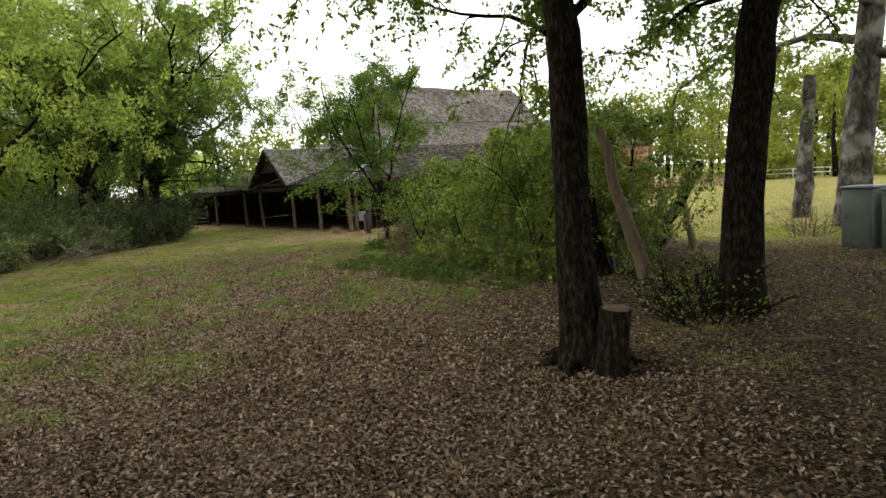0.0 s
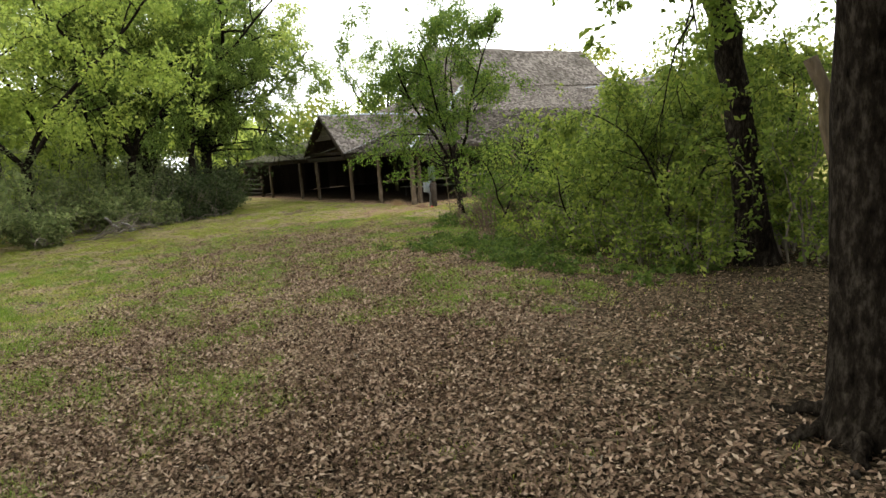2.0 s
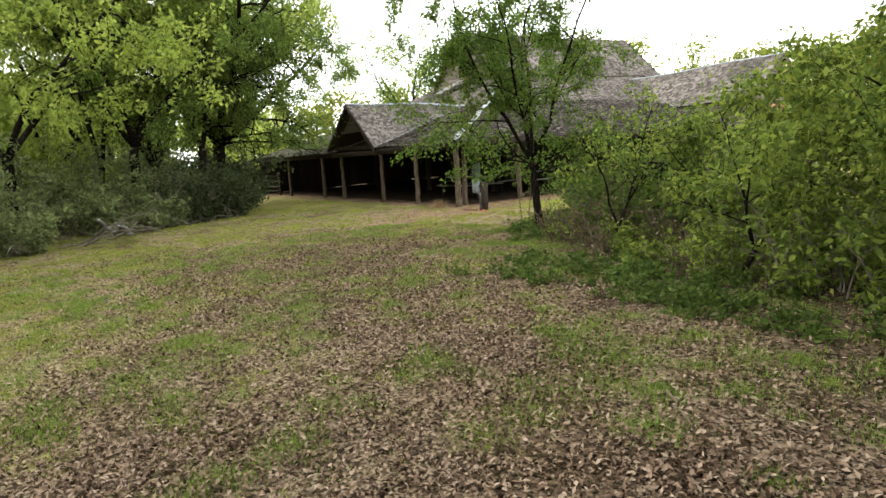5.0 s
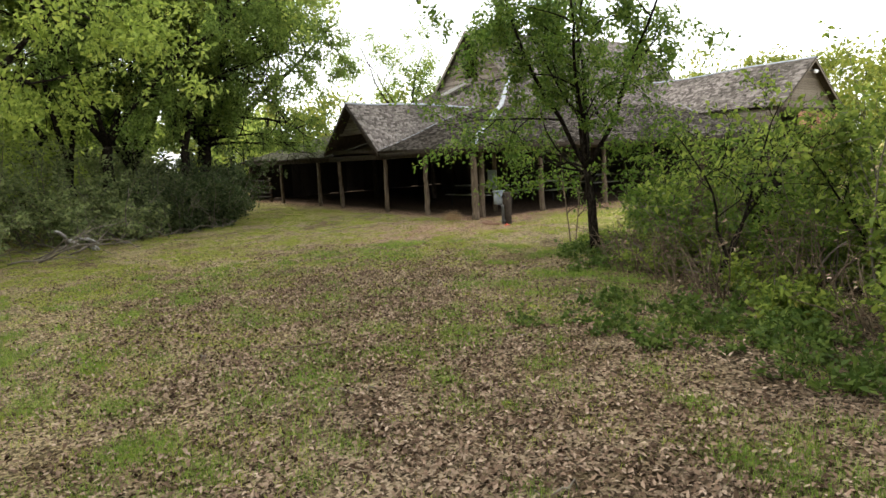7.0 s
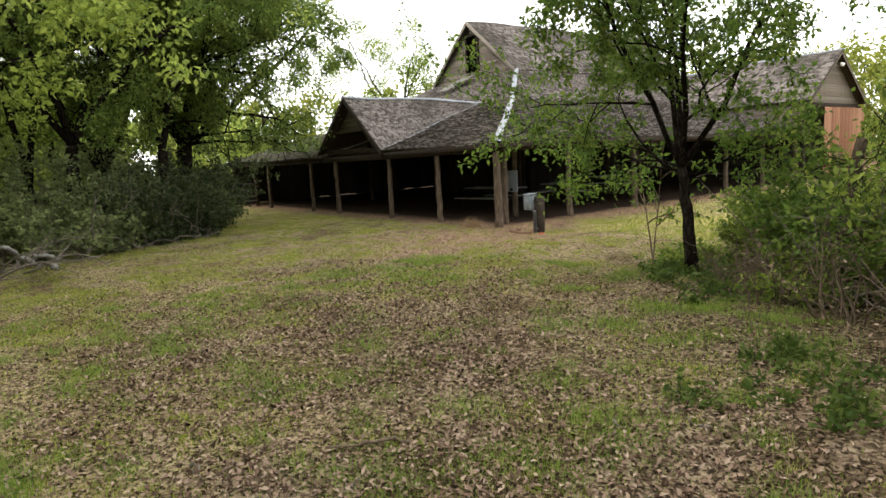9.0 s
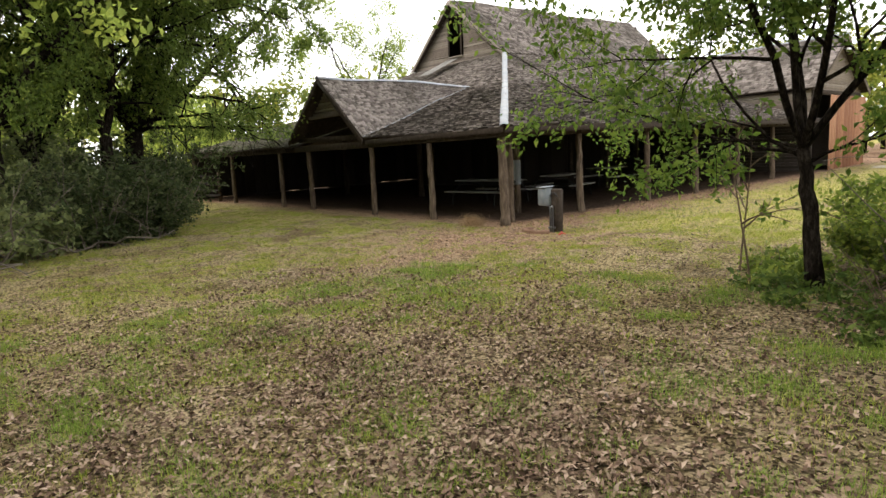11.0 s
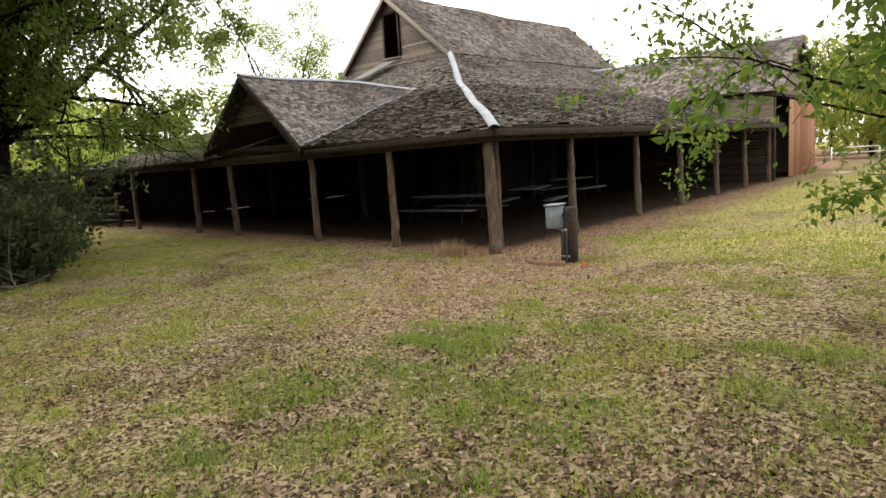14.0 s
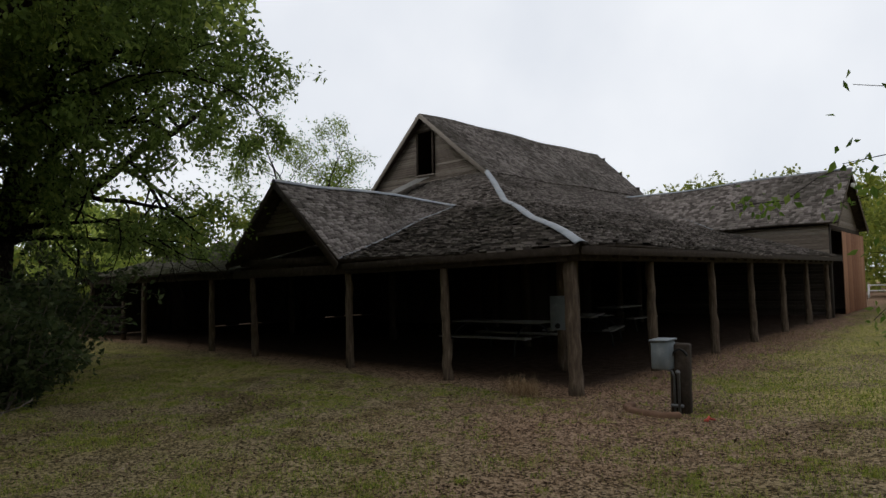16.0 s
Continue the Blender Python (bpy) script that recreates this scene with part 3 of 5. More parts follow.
roof_face("main_roof", [(-9.62, 10.35, 5.84), (-9.62, 24.95, 6.06), GABLE_B, GABLE], M_SHINGLE)
roof_face("main_roof_back", [(-15.95, 24.95, 6.0), (-15.95, 10.45, 5.78), GABLE, GABLE_B], M_SHINGLE, course=0.3, tile=0.4)
roof_face("shed_roof_back", [(-21.5, 24.9, 2.3), LEFT_EAVE, LEFT_KINK, (-18.4, 24.9, 4.1)], M_MOSSY, course=0.3, tile=0.4)
roof_face("shed_roof_back_upper", [(-18.4, 24.9, 4.1), LEFT_KINK, LEFT_HIP, (-15.9, 24.9, 6.0)], M_MOSSY, course=0.3, tile=0.4)
# cross gable over the front bays
XA, XR = (-7.95, 0.12, 4.13), (-7.9, 6.55, 4.02)
XE, XL = (-5.4, -0.08, 2.1), (-10.15, 0.16, 2.22)
roof_face("cross_gable_roof", [XE, (-7.86, 6.5, 3.98), XR, XA], M_SHINGLE, course=0.135, tile=0.13, ragged=0.03)
roof_face("cross_gable_roof_far", [(-7.94, 6.5, 3.98), XL, XA, XR], M_MOSSY, course=0.16, tile=0.17)
# the wing
WA, WB = (0.35, 21.2, 5.92), (-9.6, 21.25, 5.72)
roof_face("wing_roof", [(-9.0, 17.95, 3.58), (0.35, 17.95, 3.6), WA, WB], M_SHINGLE, lambda p: p[2] > 2.14 + 0.305 * (0.3 - p[0]) - 0.1 if p[0] > -5.9 else p[2] > 4.0 + 0.46 * (-5.9 - p[0]) - 0.1)
roof_face("wing_roof_far", [(0.35, 24.5, 3.62), (-9.0, 24.5, 3.6), WB, WA], M_SHINGLE, course=0.3, tile=0.4)


def strip_cap(name, pts, width, drop, label, up=0.03):
    """A folded metal strip laid over a hip or ridge, in overlapping lengths."""
    b = Build()
    pts = [np.array(p, dtype=np.float64) for p in pts]
    path = []
    for a, c in zip(pts[:-1], pts[1:]):
        k = max(2, int(np.linalg.norm(c - a) / 0.5))
        path += [a + (c - a) * i / k for i in range(k)]
    path.append(pts[-1])
    rows = []
    for i, p in enumerate(path):
        t = path[min(i + 1, len(path) - 1)] - path[max(i - 1, 0)]
        side = np.cross(t, (0, 0, 1))
        side /= np.linalg.norm(side)
        w = width / 2 * (1 + rng.uniform(-0.08, 0.08))
        p = p + np.array([0, 0, sag(p) + up + rng.uniform(-0.006, 0.006)])
        z = np.array([0, 0, 1.0])
        for q in (p - side * w - z * drop, p - side * 0.03, p + side * 0.03, p + side * w - z * drop):
            rows.append(q)
        for q in (p - side * w - z * (drop + 0.012), p - side * 0.03 - z * 0.012, p + side * 0.03 - z * 0.012, p + side * w - z * (drop + 0.012)):
            rows.append(q)
    fs = []
    for i in range(len(path) - 1):
        a, c = i * 8, (i + 1) * 8
        for k in range(3):
            fs.append([a + k, a + k + 1, c + k + 1, c + k])
            fs.append([a + 4 + k + 1, a + 4 + k, c + 4 + k, c + 4 + k + 1])
        fs.append([a, c, c + 4, a + 4])
        fs.append([a + 3, a + 7, c + 7, c + 3])
    b.add(rows, fs)
    return part(name, b, M_TIN, barn, label)


strip_cap("hip_flashing", [(0.36, -0.35, 2.15), KINK, (-7.6, 8.3, 4.84), (-9.72, 10.6, 5.88)], 0.2, 0.035, "bent pale galvanised metal strip", 0.065)
strip_cap("ridge_cap", [(-7.95, 0.08, 4.16), (-7.9, 6.6, 4.05)], 0.2, 0.07, "galvanised metal strip", 0.04)
strip_cap("wing_ridge_cap", [(0.38, 21.2, 5.95), (-9.3, 21.25, 5.76)], 0.22, 0.07, "galvanised metal strip", 0.03)
strip_cap("valley_flashing", [(-5.42, -0.06, 2.13), (-7.86, 6.5, 4.03)], 0.05, 0.008, "thin metal strip", 0.02)
strip_cap("wing_valley_flashing", [(-4.0, 18.0, 3.62), (-9.0, 21.2, 5.66)], 0.07, 0.01, "thin metal strip", 0.05)


def stick(a, c, w, h, roll=0.0):
    """The pose and length of a squared timber from a to c."""
    a, c = Vector(a), Vector(c)
    d = c - a
    m = Matrix.Translation((a + c) / 2) @ d.to_track_quat("X", "Z").to_matrix().to_4x4() @ Matrix.Rotation(roll, 4, "X")
    return (d.length, w, h), m


def timber(name, a, c, w, h, material, parent=None, label="", roll=0.0, chamfer=0.008):
    size, m = stick(a, c, w, h, roll)
    b = Build().box(size, Matrix.Identity(4), chamfer)
    me = b.mesh(name)
    me.materials.append(material)
    ob = new(name, me)
    ob.parent = parent or barn
    ob.matrix_basis = m
    return tagged(ob, label)


def log_post(x, y, z0, z1, r, lean=(0, 0), label="", material=None):
    n = 12
    zs = np.linspace(z0 - 0.12, z1, n)
    k = (zs - z0) / (z1 - z0)
    wob = rng.uniform(-0.015, 0.015, (n, 2))
    pts = np.stack([x + lean[0] * k + wob[:, 0], y + lean[1] * k + wob[:, 1], zs], -1)
    rad = r * (1.12 - 0.22 * k + rng.uniform(-0.07, 0.07, n))
    rad[0] *= 1.1
    b = Build().tube(pts, rad, 12, True, 0.12, rng)
    return part("post", b, material or M_POST, barn, label, smooth=True)


SIDE_POSTS = (2.83, 6.0, 8.8, 11.7, 14.6, 17.55)
log_post(0, 0, -0.07, 1.98, 0.102, (-0.05, 0), "thick gnarled cedar trunk post")
log_post(-0.3, 0.5, -0.06, 1.98, 0.085, (0.02, 0.0), "pale cedar post standing close behind the corner post")
for y in SIDE_POSTS:
    log_post(0, y, float(gz(0, y)), 1.98 + 0.0105 * y, 0.082, (rng.uniform(-0.06, 0.0), rng.uniform(-0.05, 0.05)))
for x, y, lx in ((-2.56, 0.03, -0.05), (-5.42, 0.23, -0.03), (-9.2, 0.4, -0.16), (-11.5, 0.5, -0.05), (-16.0, 0.62, 0.02), (-20.7, 0.75, 0.0)):
    log_post(x, y, float(gz(x, y)), 1.95, 0.08, (lx, 0))
# inner posts take the darker beam colour in place of shade
for x in (-4.4, -9.3, -14.5):
    for y in (5.2, 10.4):
        log_post(x, y, float(gz(x, y)), 3.2 if x > -5 or y < 6 else 4.6, 0.1, material=M_BEAM)
for y in (9.5, 14.0):
    log_post(-5.4, y, float(gz(-5.4, y)), 3.6, 0.1, material=M_BEAM)

# beams and rafters under the eaves
for a, c in (((0.02, -0.1, 2.02), (-5.4, 0.18, 1.97)), ((-5.4, 0.2, 1.97), (-10.2, 0.43, 1.97)), ((-10.2, 0.43, 1.97), (-21.3, 0.8, 1.97))):
    timber("front_beam", a, c, 0.15, 0.2, M_BEAM)
for a, c in (((0.0, -0.15, 2.03), (0.05, 8.8, 2.12)), ((0.05, 8.8, 2.12), (0.05, 18.0, 2.2))):
    timber("side_beam", a, c, 0.15, 0.2, M_BEAM)
timber("fascia", (0.29, -0.25, 2.07), (0.4, 18.0, 2.25), 0.03, 0.13, M_BEAM)
timber("fascia", (0.27, -0.27, 2.07), (-5.35, -0.02, 2.02), 0.03, 0.13, M_BEAM)
for i in range(24):
    y = 0.4 + i * 0.74
    k = min(1.0, y / 7.0)
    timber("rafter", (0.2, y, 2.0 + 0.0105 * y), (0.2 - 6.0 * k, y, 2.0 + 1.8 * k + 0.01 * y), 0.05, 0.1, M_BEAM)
for i in range(27):
    x = -0.5 - i * 0.76
    if -10.2 < x < -5.3:
        continue
    k = min(1.0, -x / 6.6, (x + 21.3) / 4.0)
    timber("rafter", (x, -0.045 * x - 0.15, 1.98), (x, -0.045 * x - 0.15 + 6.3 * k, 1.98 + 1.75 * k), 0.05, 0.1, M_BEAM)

# cross gable front: bargeboards, tie and the few boards left under the peak
timber("bargeboard", (-7.95, 0.1, 4.04), (-5.42, -0.1, 2.03), 0.035, 0.16, M_BEAM)
timber("bargeboard", (-7.95, 0.1, 4.04), (-10.15, 0.14, 2.14), 0.035, 0.16, M_BEAM)
timber("tie_beam", (-9.9, 0.45, 2.25), (-5.6, 0.3, 2.2), 0.12, 0.16, M_BEAM)
for i in range(13):
    z = 2.75 + i * 0.1
    half = (4.0 - z) / 2.0 * 2.4
    if half > 0.1 and (z > 3.0):
        timber("gable_board", (-7.93 - half * 0.95, 0.5, z), (-7.93 + half * 0.95, 0.38, z), 0.018, 0.092, M_BOARD)
timber("collar_beam", (-9.15, 0.42, 2.95), (-6.6, 0.28, 2.95), 0.06, 0.1, M_BOARD)

# main gable wall: narrow lap boards round the loft opening
GX0, GX1, GZ0, GZ1 = -13.2, -12.4, 6.15, 7.86
for i in range(31):
    z = 5.72 + i * 0.092
    half = (8.58 - z) / 2.74 * 3.05 - 0.05
    if half < 0.12:
        continue
    spans = [(-12.78 - half, -12.78 + half)]
    if GZ0 - 0.04 < z < GZ1 + 0.03:
        spans = [(-12.78 - half, min(GX0 - 0.07, -12.78 + half)), (max(GX1 + 0.07, -12.78 - half), -12.78 + half)]
    for a, c in spans:
        if c - a < 0.08:
            continue
        timber("gable_board", (a, 10.62, z + rng.uniform(-0.006, 0.006)), (c, 10.55, z + rng.uniform(-0.006, 0.006)), 0.022, 0.09, M_BOARD, roll=0.1)
loft = timber("loft_door_frame", (GX0 - 0.04, 10.54, GZ0 - 0.05), (GX0 - 0.04, 10.54, GZ1 + 0.05), 0.05, 0.09, M_BEAM)
timber("loft_door_frame", (GX1 + 0.04, 10.52, GZ0 - 0.05), (GX1 + 0.04, 10.52, GZ1 + 0.05), 0.05, 0.09, M_BEAM)
timber("loft_door_frame", (GX0 - 0.09, 10.53, GZ1 + 0.05), (GX1 + 0.09, 10.53, GZ1 + 0.05), 0.05, 0.09, M_BEAM)
timber("loft_door_sill", (GX0 - 0.12, 10.5, GZ0 - 0.07), (GX1 + 0.12, 10.5, GZ0 - 0.07), 0.09, 0.05, M_BOARD)
timber("bargeboard", (-12.78, 10.2, 8.5), (-9.6, 10.36, 5.76), 0.035, 0.17, M_BOARD)
timber("bargeboard", (-12.78, 10.2, 8.5), (-15.95, 10.42, 5.72), 0.035, 0.17, M_BOARD)
for i in range(4):
    x = -13.05 + i * 0.2
    timber("fallen_hatch_board", (x, 10.32, 5.95), (x - 0.32, 8.75, 5.17), 0.17, 0.024, M_TABLE, label="pale loose board on the roof")

# wing: side wall boards, gable boards, corner, tall red-brown plank door
for i in range(11):
    z = 2.36 + i * 0.112
    x0 = max(-5.0, 0.3 - (z - 2.14) / 0.305 - 0.3)
    timber("siding_board", (x0, 18.25, z), (-0.02, 18.25, z), 0.022, 0.115, M_BOARD, roll=-0.1)
# lower wall behind the shed, in the board colour darkened for shade
for i in range(16):
    z = 0.3 + i * 0.127
    timber("siding_board", (-9.7, 18.27, z), (-0.1, 18.27, z), 0.022, 0.124, M_BOARD_V_SHADED)
for i in range(19):
    z = 3.56 + i * 0.115
    half = (5.86 - z) / 2.3 * 3.1
    if half > 0.12:
        timber("siding_board", (-0.05, 21.22 - half, z), (-0.05, 21.22 + half, z), 0.022, 0.115, M_BOARD)
timber("corner_post", (-0.04, 18.32, 0.15), (-0.04, 18.32, 3.5), 0.14, 0.14, M_BOARD_V_SHADED)
timber("door_header", (-0.02, 18.3, 3.46), (-0.02, 24.3, 3.48), 0.06, 0.2, M_BEAM)
timber("bargeboard", (0.33, 21.2, 5.82), (0.33, 18.0, 3.5), 0.035, 0.16, M_BOARD)
timber("bargeboard", (0.33, 21.2, 5.82), (0.33, 24.45, 3.52), 0.035, 0.16, M_BOARD)
door = thing("plank_door", "", "", (0.06, 22.3, 0.2))
door.parent = barn
for i in range(24):
    y = 20.3 + i * 0.193
    bm_ob = timber("plank", (0, y - 22.3, 0.02 + rng.uniform(-0.02, 0.03)), (0, y - 22.3, 3.2), 0.185, 0.03, M_REDDOOR, parent=door)
    bm_ob.matrix_basis = Matrix.Translation((0, y - 22.3, 1.6)) @ Matrix.Rotation(radians(-90), 4, "Y")
tagged(door, "tall plank door of warm red-brown boards")
timber("wing_back_wall", (-9.5, 24.2, 1.9), (0, 24.2, 1.9), 0.04, 3.6, M_BOARD)
timber("wing_wall_board", (-0.05, 24.2, 0.2), (-0.05, 24.2, 3.4), 0.5, 0.03, M_BOARD_V_SHADED)

# inner walls: back and far side boards with gaps near the ground, coloured shade-dark
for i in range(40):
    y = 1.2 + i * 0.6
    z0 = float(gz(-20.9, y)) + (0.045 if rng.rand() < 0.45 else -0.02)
    ob = timber("wall_board", (-20.9, y, z0), (-20.9, y, 2.35), 0.62, 0.03, M_BOARD_V_SHADED)
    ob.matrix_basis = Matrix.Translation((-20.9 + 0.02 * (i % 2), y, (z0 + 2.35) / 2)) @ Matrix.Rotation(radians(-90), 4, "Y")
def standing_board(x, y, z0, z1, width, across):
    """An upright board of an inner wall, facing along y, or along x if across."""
    ob = timber("wall_board", (x, y, z0), (x, y, z1), width, 0.03, M_BOARD_V_SHADED)
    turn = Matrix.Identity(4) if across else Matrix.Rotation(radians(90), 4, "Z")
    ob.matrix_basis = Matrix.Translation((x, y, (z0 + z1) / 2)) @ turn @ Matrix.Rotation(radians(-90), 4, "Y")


# unseen back wall, added to stop light leaking into the barn
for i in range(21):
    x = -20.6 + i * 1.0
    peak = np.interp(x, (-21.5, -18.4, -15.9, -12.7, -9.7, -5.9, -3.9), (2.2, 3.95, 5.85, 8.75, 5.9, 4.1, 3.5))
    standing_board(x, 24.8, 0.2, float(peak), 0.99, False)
# core walls added to keep the depth of the sheds dark
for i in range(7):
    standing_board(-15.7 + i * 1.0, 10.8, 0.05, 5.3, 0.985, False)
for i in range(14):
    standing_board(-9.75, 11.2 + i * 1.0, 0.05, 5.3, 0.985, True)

# floodlight under the wing's peak
flood = thing("floodlight", "small white floodlight under the gable peak", "lamp", (0.36, 21.2, 5.25))
part("housing", Build().box((0.12, 0.22, 0.16), pose(0, 0, 0, 0, 15, 0), 0.02), M_WHITE, flood)
part("bracket", Build().tube([(-0.42, 0, 0.1), (-0.05, 0, 0.05)], [0.02, 0.02], 6), M_PIPE, flood)


# split rail pen at the far end of the shed
pen = thing("rail_pen", "weathered grey split-rail pen under the shed", "fence", (-19.8, 0.7, -0.05))
for i, z in enumerate((0.22, 0.5, 0.78, 1.08)):
    pts = np.linspace((-2.1, rng.uniform(-0.05, 0.05), z), (2.0, 0.05 + rng.uniform(-0.05, 0.05), z + rng.uniform(-0.05, 0.05)), 7) + rng.uniform(-0.015, 0.015, (7, 3))
    # rail colour is the shade-darkened board, as the pen stands under the roof
    part("rail", Build().tube(pts, [0.055] * 7, 7, True, 0.2, rng), M_BOARD_V_SHADED, pen)
for x in (-1.9, 1.75):
    part("rail_post", Build().tube([(x, 0.12, -0.2), (x, 0.12, 0.6), (x, 0.12, 1.3)], [0.08, 0.075, 0.07], 8, True, 0.1, rng), M_POST, pen)


# picnic tables on bent pipe frames
def picnic_table(x, y, turn, length, label):
    t = thing("picnic_table", label, "table", (x, y, float(gz(x, y))), "picnic tables under the shed")
    t.rotation_euler = (0, 0, radians(turn))
    for i in range(4):
        part("top_plank", Build().box((length, 0.17, 0.04), pose(0, -0.27 + i * 0.18, 0.75)), M_TABLE, t)
    for s in (-1, 1):
        for i in range(2):
            part("bench_plank", Build().box((length, 0.13, 0.04), pose(0, s * (0.66 + i * 0.14), 0.43)), M_TABLE, t)
        arc = [(s * length * 0.36, 0.8 * math.cos(a), 0.03 + 0.68 * abs(math.sin(a)) ** 0.7) for a in np.linspace(0, math.pi, 13)]
        part("pipe_leg", Build().tube(arc, [0.022] * 13, 8), M_BLACK, t)
        part("pipe_strut", Build().tube([(s * length * 0.36, -0.8, 0.4), (s * length * 0.36, 0.8, 0.4)], [0.018, 0.018], 8), M_BLACK, t)
    return t


picnic_table(-4.1, 3.7, 2, 2.4, "grey plank picnic table on bent steel pipe legs")
picnic_table(-3.3, 6.2, 108, 1.9, "grey plank picnic table standing across the shed bay")
picnic_table(-4.4, 10.4, 92, 1.8, "grey plank picnic table deep under the shed roof")

# grey panel on a short inner post
panel = thing("electrical_panel", "flat grey electrical panel on a post under the shed", "electrical panel", (-1.5, 2.05, 0))
part("mast", Build().tube([(0, 0.05, -0.1), (0, 0.05, 1.0), (0.0, 0.05, 2.7)], [0.085, 0.078, 0.072], 10, True, 0.12, rng), M_POST, panel)
part("cabinet", Build().box((0.3, 0.1, 0.64), pose(0, -0.05, 1.04, 0, 0, 28), 0.012), M_GREYBOX, panel)
part("meter", Build().tube([(0.02, -0.11, 0.8), (0.03, -0.14, 0.8)], [0.05, 0.05], 14), M_BLACK, panel)

# service box on its short post, with taps and pipes
sp = (1.68, -0.3, -0.1)
sbox = thing("service_post", "short dark timber post with a pale grey electrical box and pipes", "utility post", sp)
part("stub_post", Build().box((0.23, 0.2, 1.04), pose(0.02, 0.0, 0.38, 0, 1, 8), 0.025), M_BEAM, sbox)
bx = part("meter_box", Build().box((0.25, 0.2, 0.36), pose(-0.15, -0.13, 0.75, 0, 0, -8), 0.018), M_GREYBOX, sbox, "pale grey steel box")
part("lid", Build().box((0.28, 0.24, 0.025), pose(-0.15, -0.135, 0.945, 4, -2, -8), 0.008), M_GREYBOX, bx)
part("riser_pipe", Build().tube([(-0.02, -0.13, -0.1), (-0.02, -0.13, 0.48), (-0.04, -0.14, 0.55), (-0.1, -0.14, 0.57)], [0.017] * 4, 8), M_PIPE, sbox)
part("riser_pipe", Build().tube([(0.04, -0.135, -0.1), (0.04, -0.135, 0.5), (0.05, -0.15, 0.56)], [0.02] * 3, 8), M_PIPE, sbox)
part("tap", Build().tube([(0.03, -0.15, 0.55), (0.07, -0.22, 0.54)], [0.026, 0.022], 8), M_PIPE, sbox)
part("pipe_clamp", Build().box((0.16, 0.04, 0.04), pose(0.01, -0.13, 0.12, 0, 0, 8), 0.008), M_PIPE, sbox)
hose = [(0.06 + 0.1 * math.cos(a), -0.12 - 0.02 * a / 6, 0.7 + 0.13 * math.sin(a)) for a in np.linspace(0.4, 2.9, 10)]
part("cable", Build().tube(hose, [0.014] * 10, 6), M_BLACK, sbox)
edging = thing("edging", "low broken terracotta edging round the service post", "edging", (1.5, -0.75, -0.12))
for i in range(5):
    a = radians(186 + i * 28)
    part("edging_block", Build().box((0.27, 0.1, 0.12), pose(0.46 * math.cos(a), 0.36 + 0.4 * math.sin(a), 0.05, rng.uniform(-4, 4), rng.uniform(-4, 4), math.degrees(a) + 90), 0.02), M_BRICK, edging)
scrap = thing("plastic_scrap", "crumpled orange-red scrap of marking tape on the dirt", "litter", (2.15, -0.75, float(gz(2.15, -0.75)) + 0.01))
sb = Build()
for i in range(3):
    sb.tube([(0.02 * i, -0.05, 0.005), (0.04, 0.0, 0.03 + 0.01 * i), (0.09 - 0.03 * i, 0.06, 0.01)], [0.012, 0.016, 0.01], 5)
part("tape", sb, M_FLAG, scrap)


# ---- plants ----
def leaf_cards(b, pts, size, r, wide=0.52, hang=0.45, flat=0.0):
    """Adds a small folded leaf at every point."""
    n = len(pts)
    if n == 0:
        return
    az = r.uniform(0, 2 * np.pi, n)
    el = r.normal(-hang, 0.6 * (1 - flat), n)
    a = np.stack([np.cos(az) * np.cos(el), np.sin(az) * np.cos(el), np.sin(el)], -1)
    up = r.normal(0, 1, (n, 3)) * (1 - flat)
    up[:, 2] += 0.4 + 5 * flat
    s = np.cross(a, up)
    s /= np.linalg.norm(s, axis=1)[:, None] + 1e-9
    c = np.cross(s, a)
    ln = size * r.uniform(0.6, 1.35, n)[:, None]
    w = ln * wide
    fold = w * r.uniform(0.05, 0.3, (n, 1))
    p0 = pts
    p1 = pts + a * ln * 0.42 + s * w / 2 + c * fold
    p2 = pts + a * ln - c * ln * r.uniform(0, 0.25, (n, 1))
    p3 = pts + a * ln * 0.42 - s * w / 2 + c * fold
    v = np.stack([p0, p1, p2, p3], 1).reshape(-1, 3)
    k = np.arange(n)[:, None] * 4
    tri = np.concatenate([k + np.array([[0, 1, 2]]), k + np.array([[0, 2, 3]])], 1).reshape(-1, 3)
    b.add(v, tri)


def wander(start, way, length, n, r, bend=0.25, lift=0.0):
    """A crooked line of n points."""
    d = np.array(way, dtype=np.float64)
    d /= np.linalg.norm(d)
    p = np.array(start, dtype=np.float64)
    out = [p.copy()]
    for i in range(n - 1):
        d = d + r.normal(0, bend, 3) * 0.5
        d[2] += lift
        d /= np.linalg.norm(d)
        p = p + d * length / (n - 1)
        out.append(p.copy())
    return np.array(out)


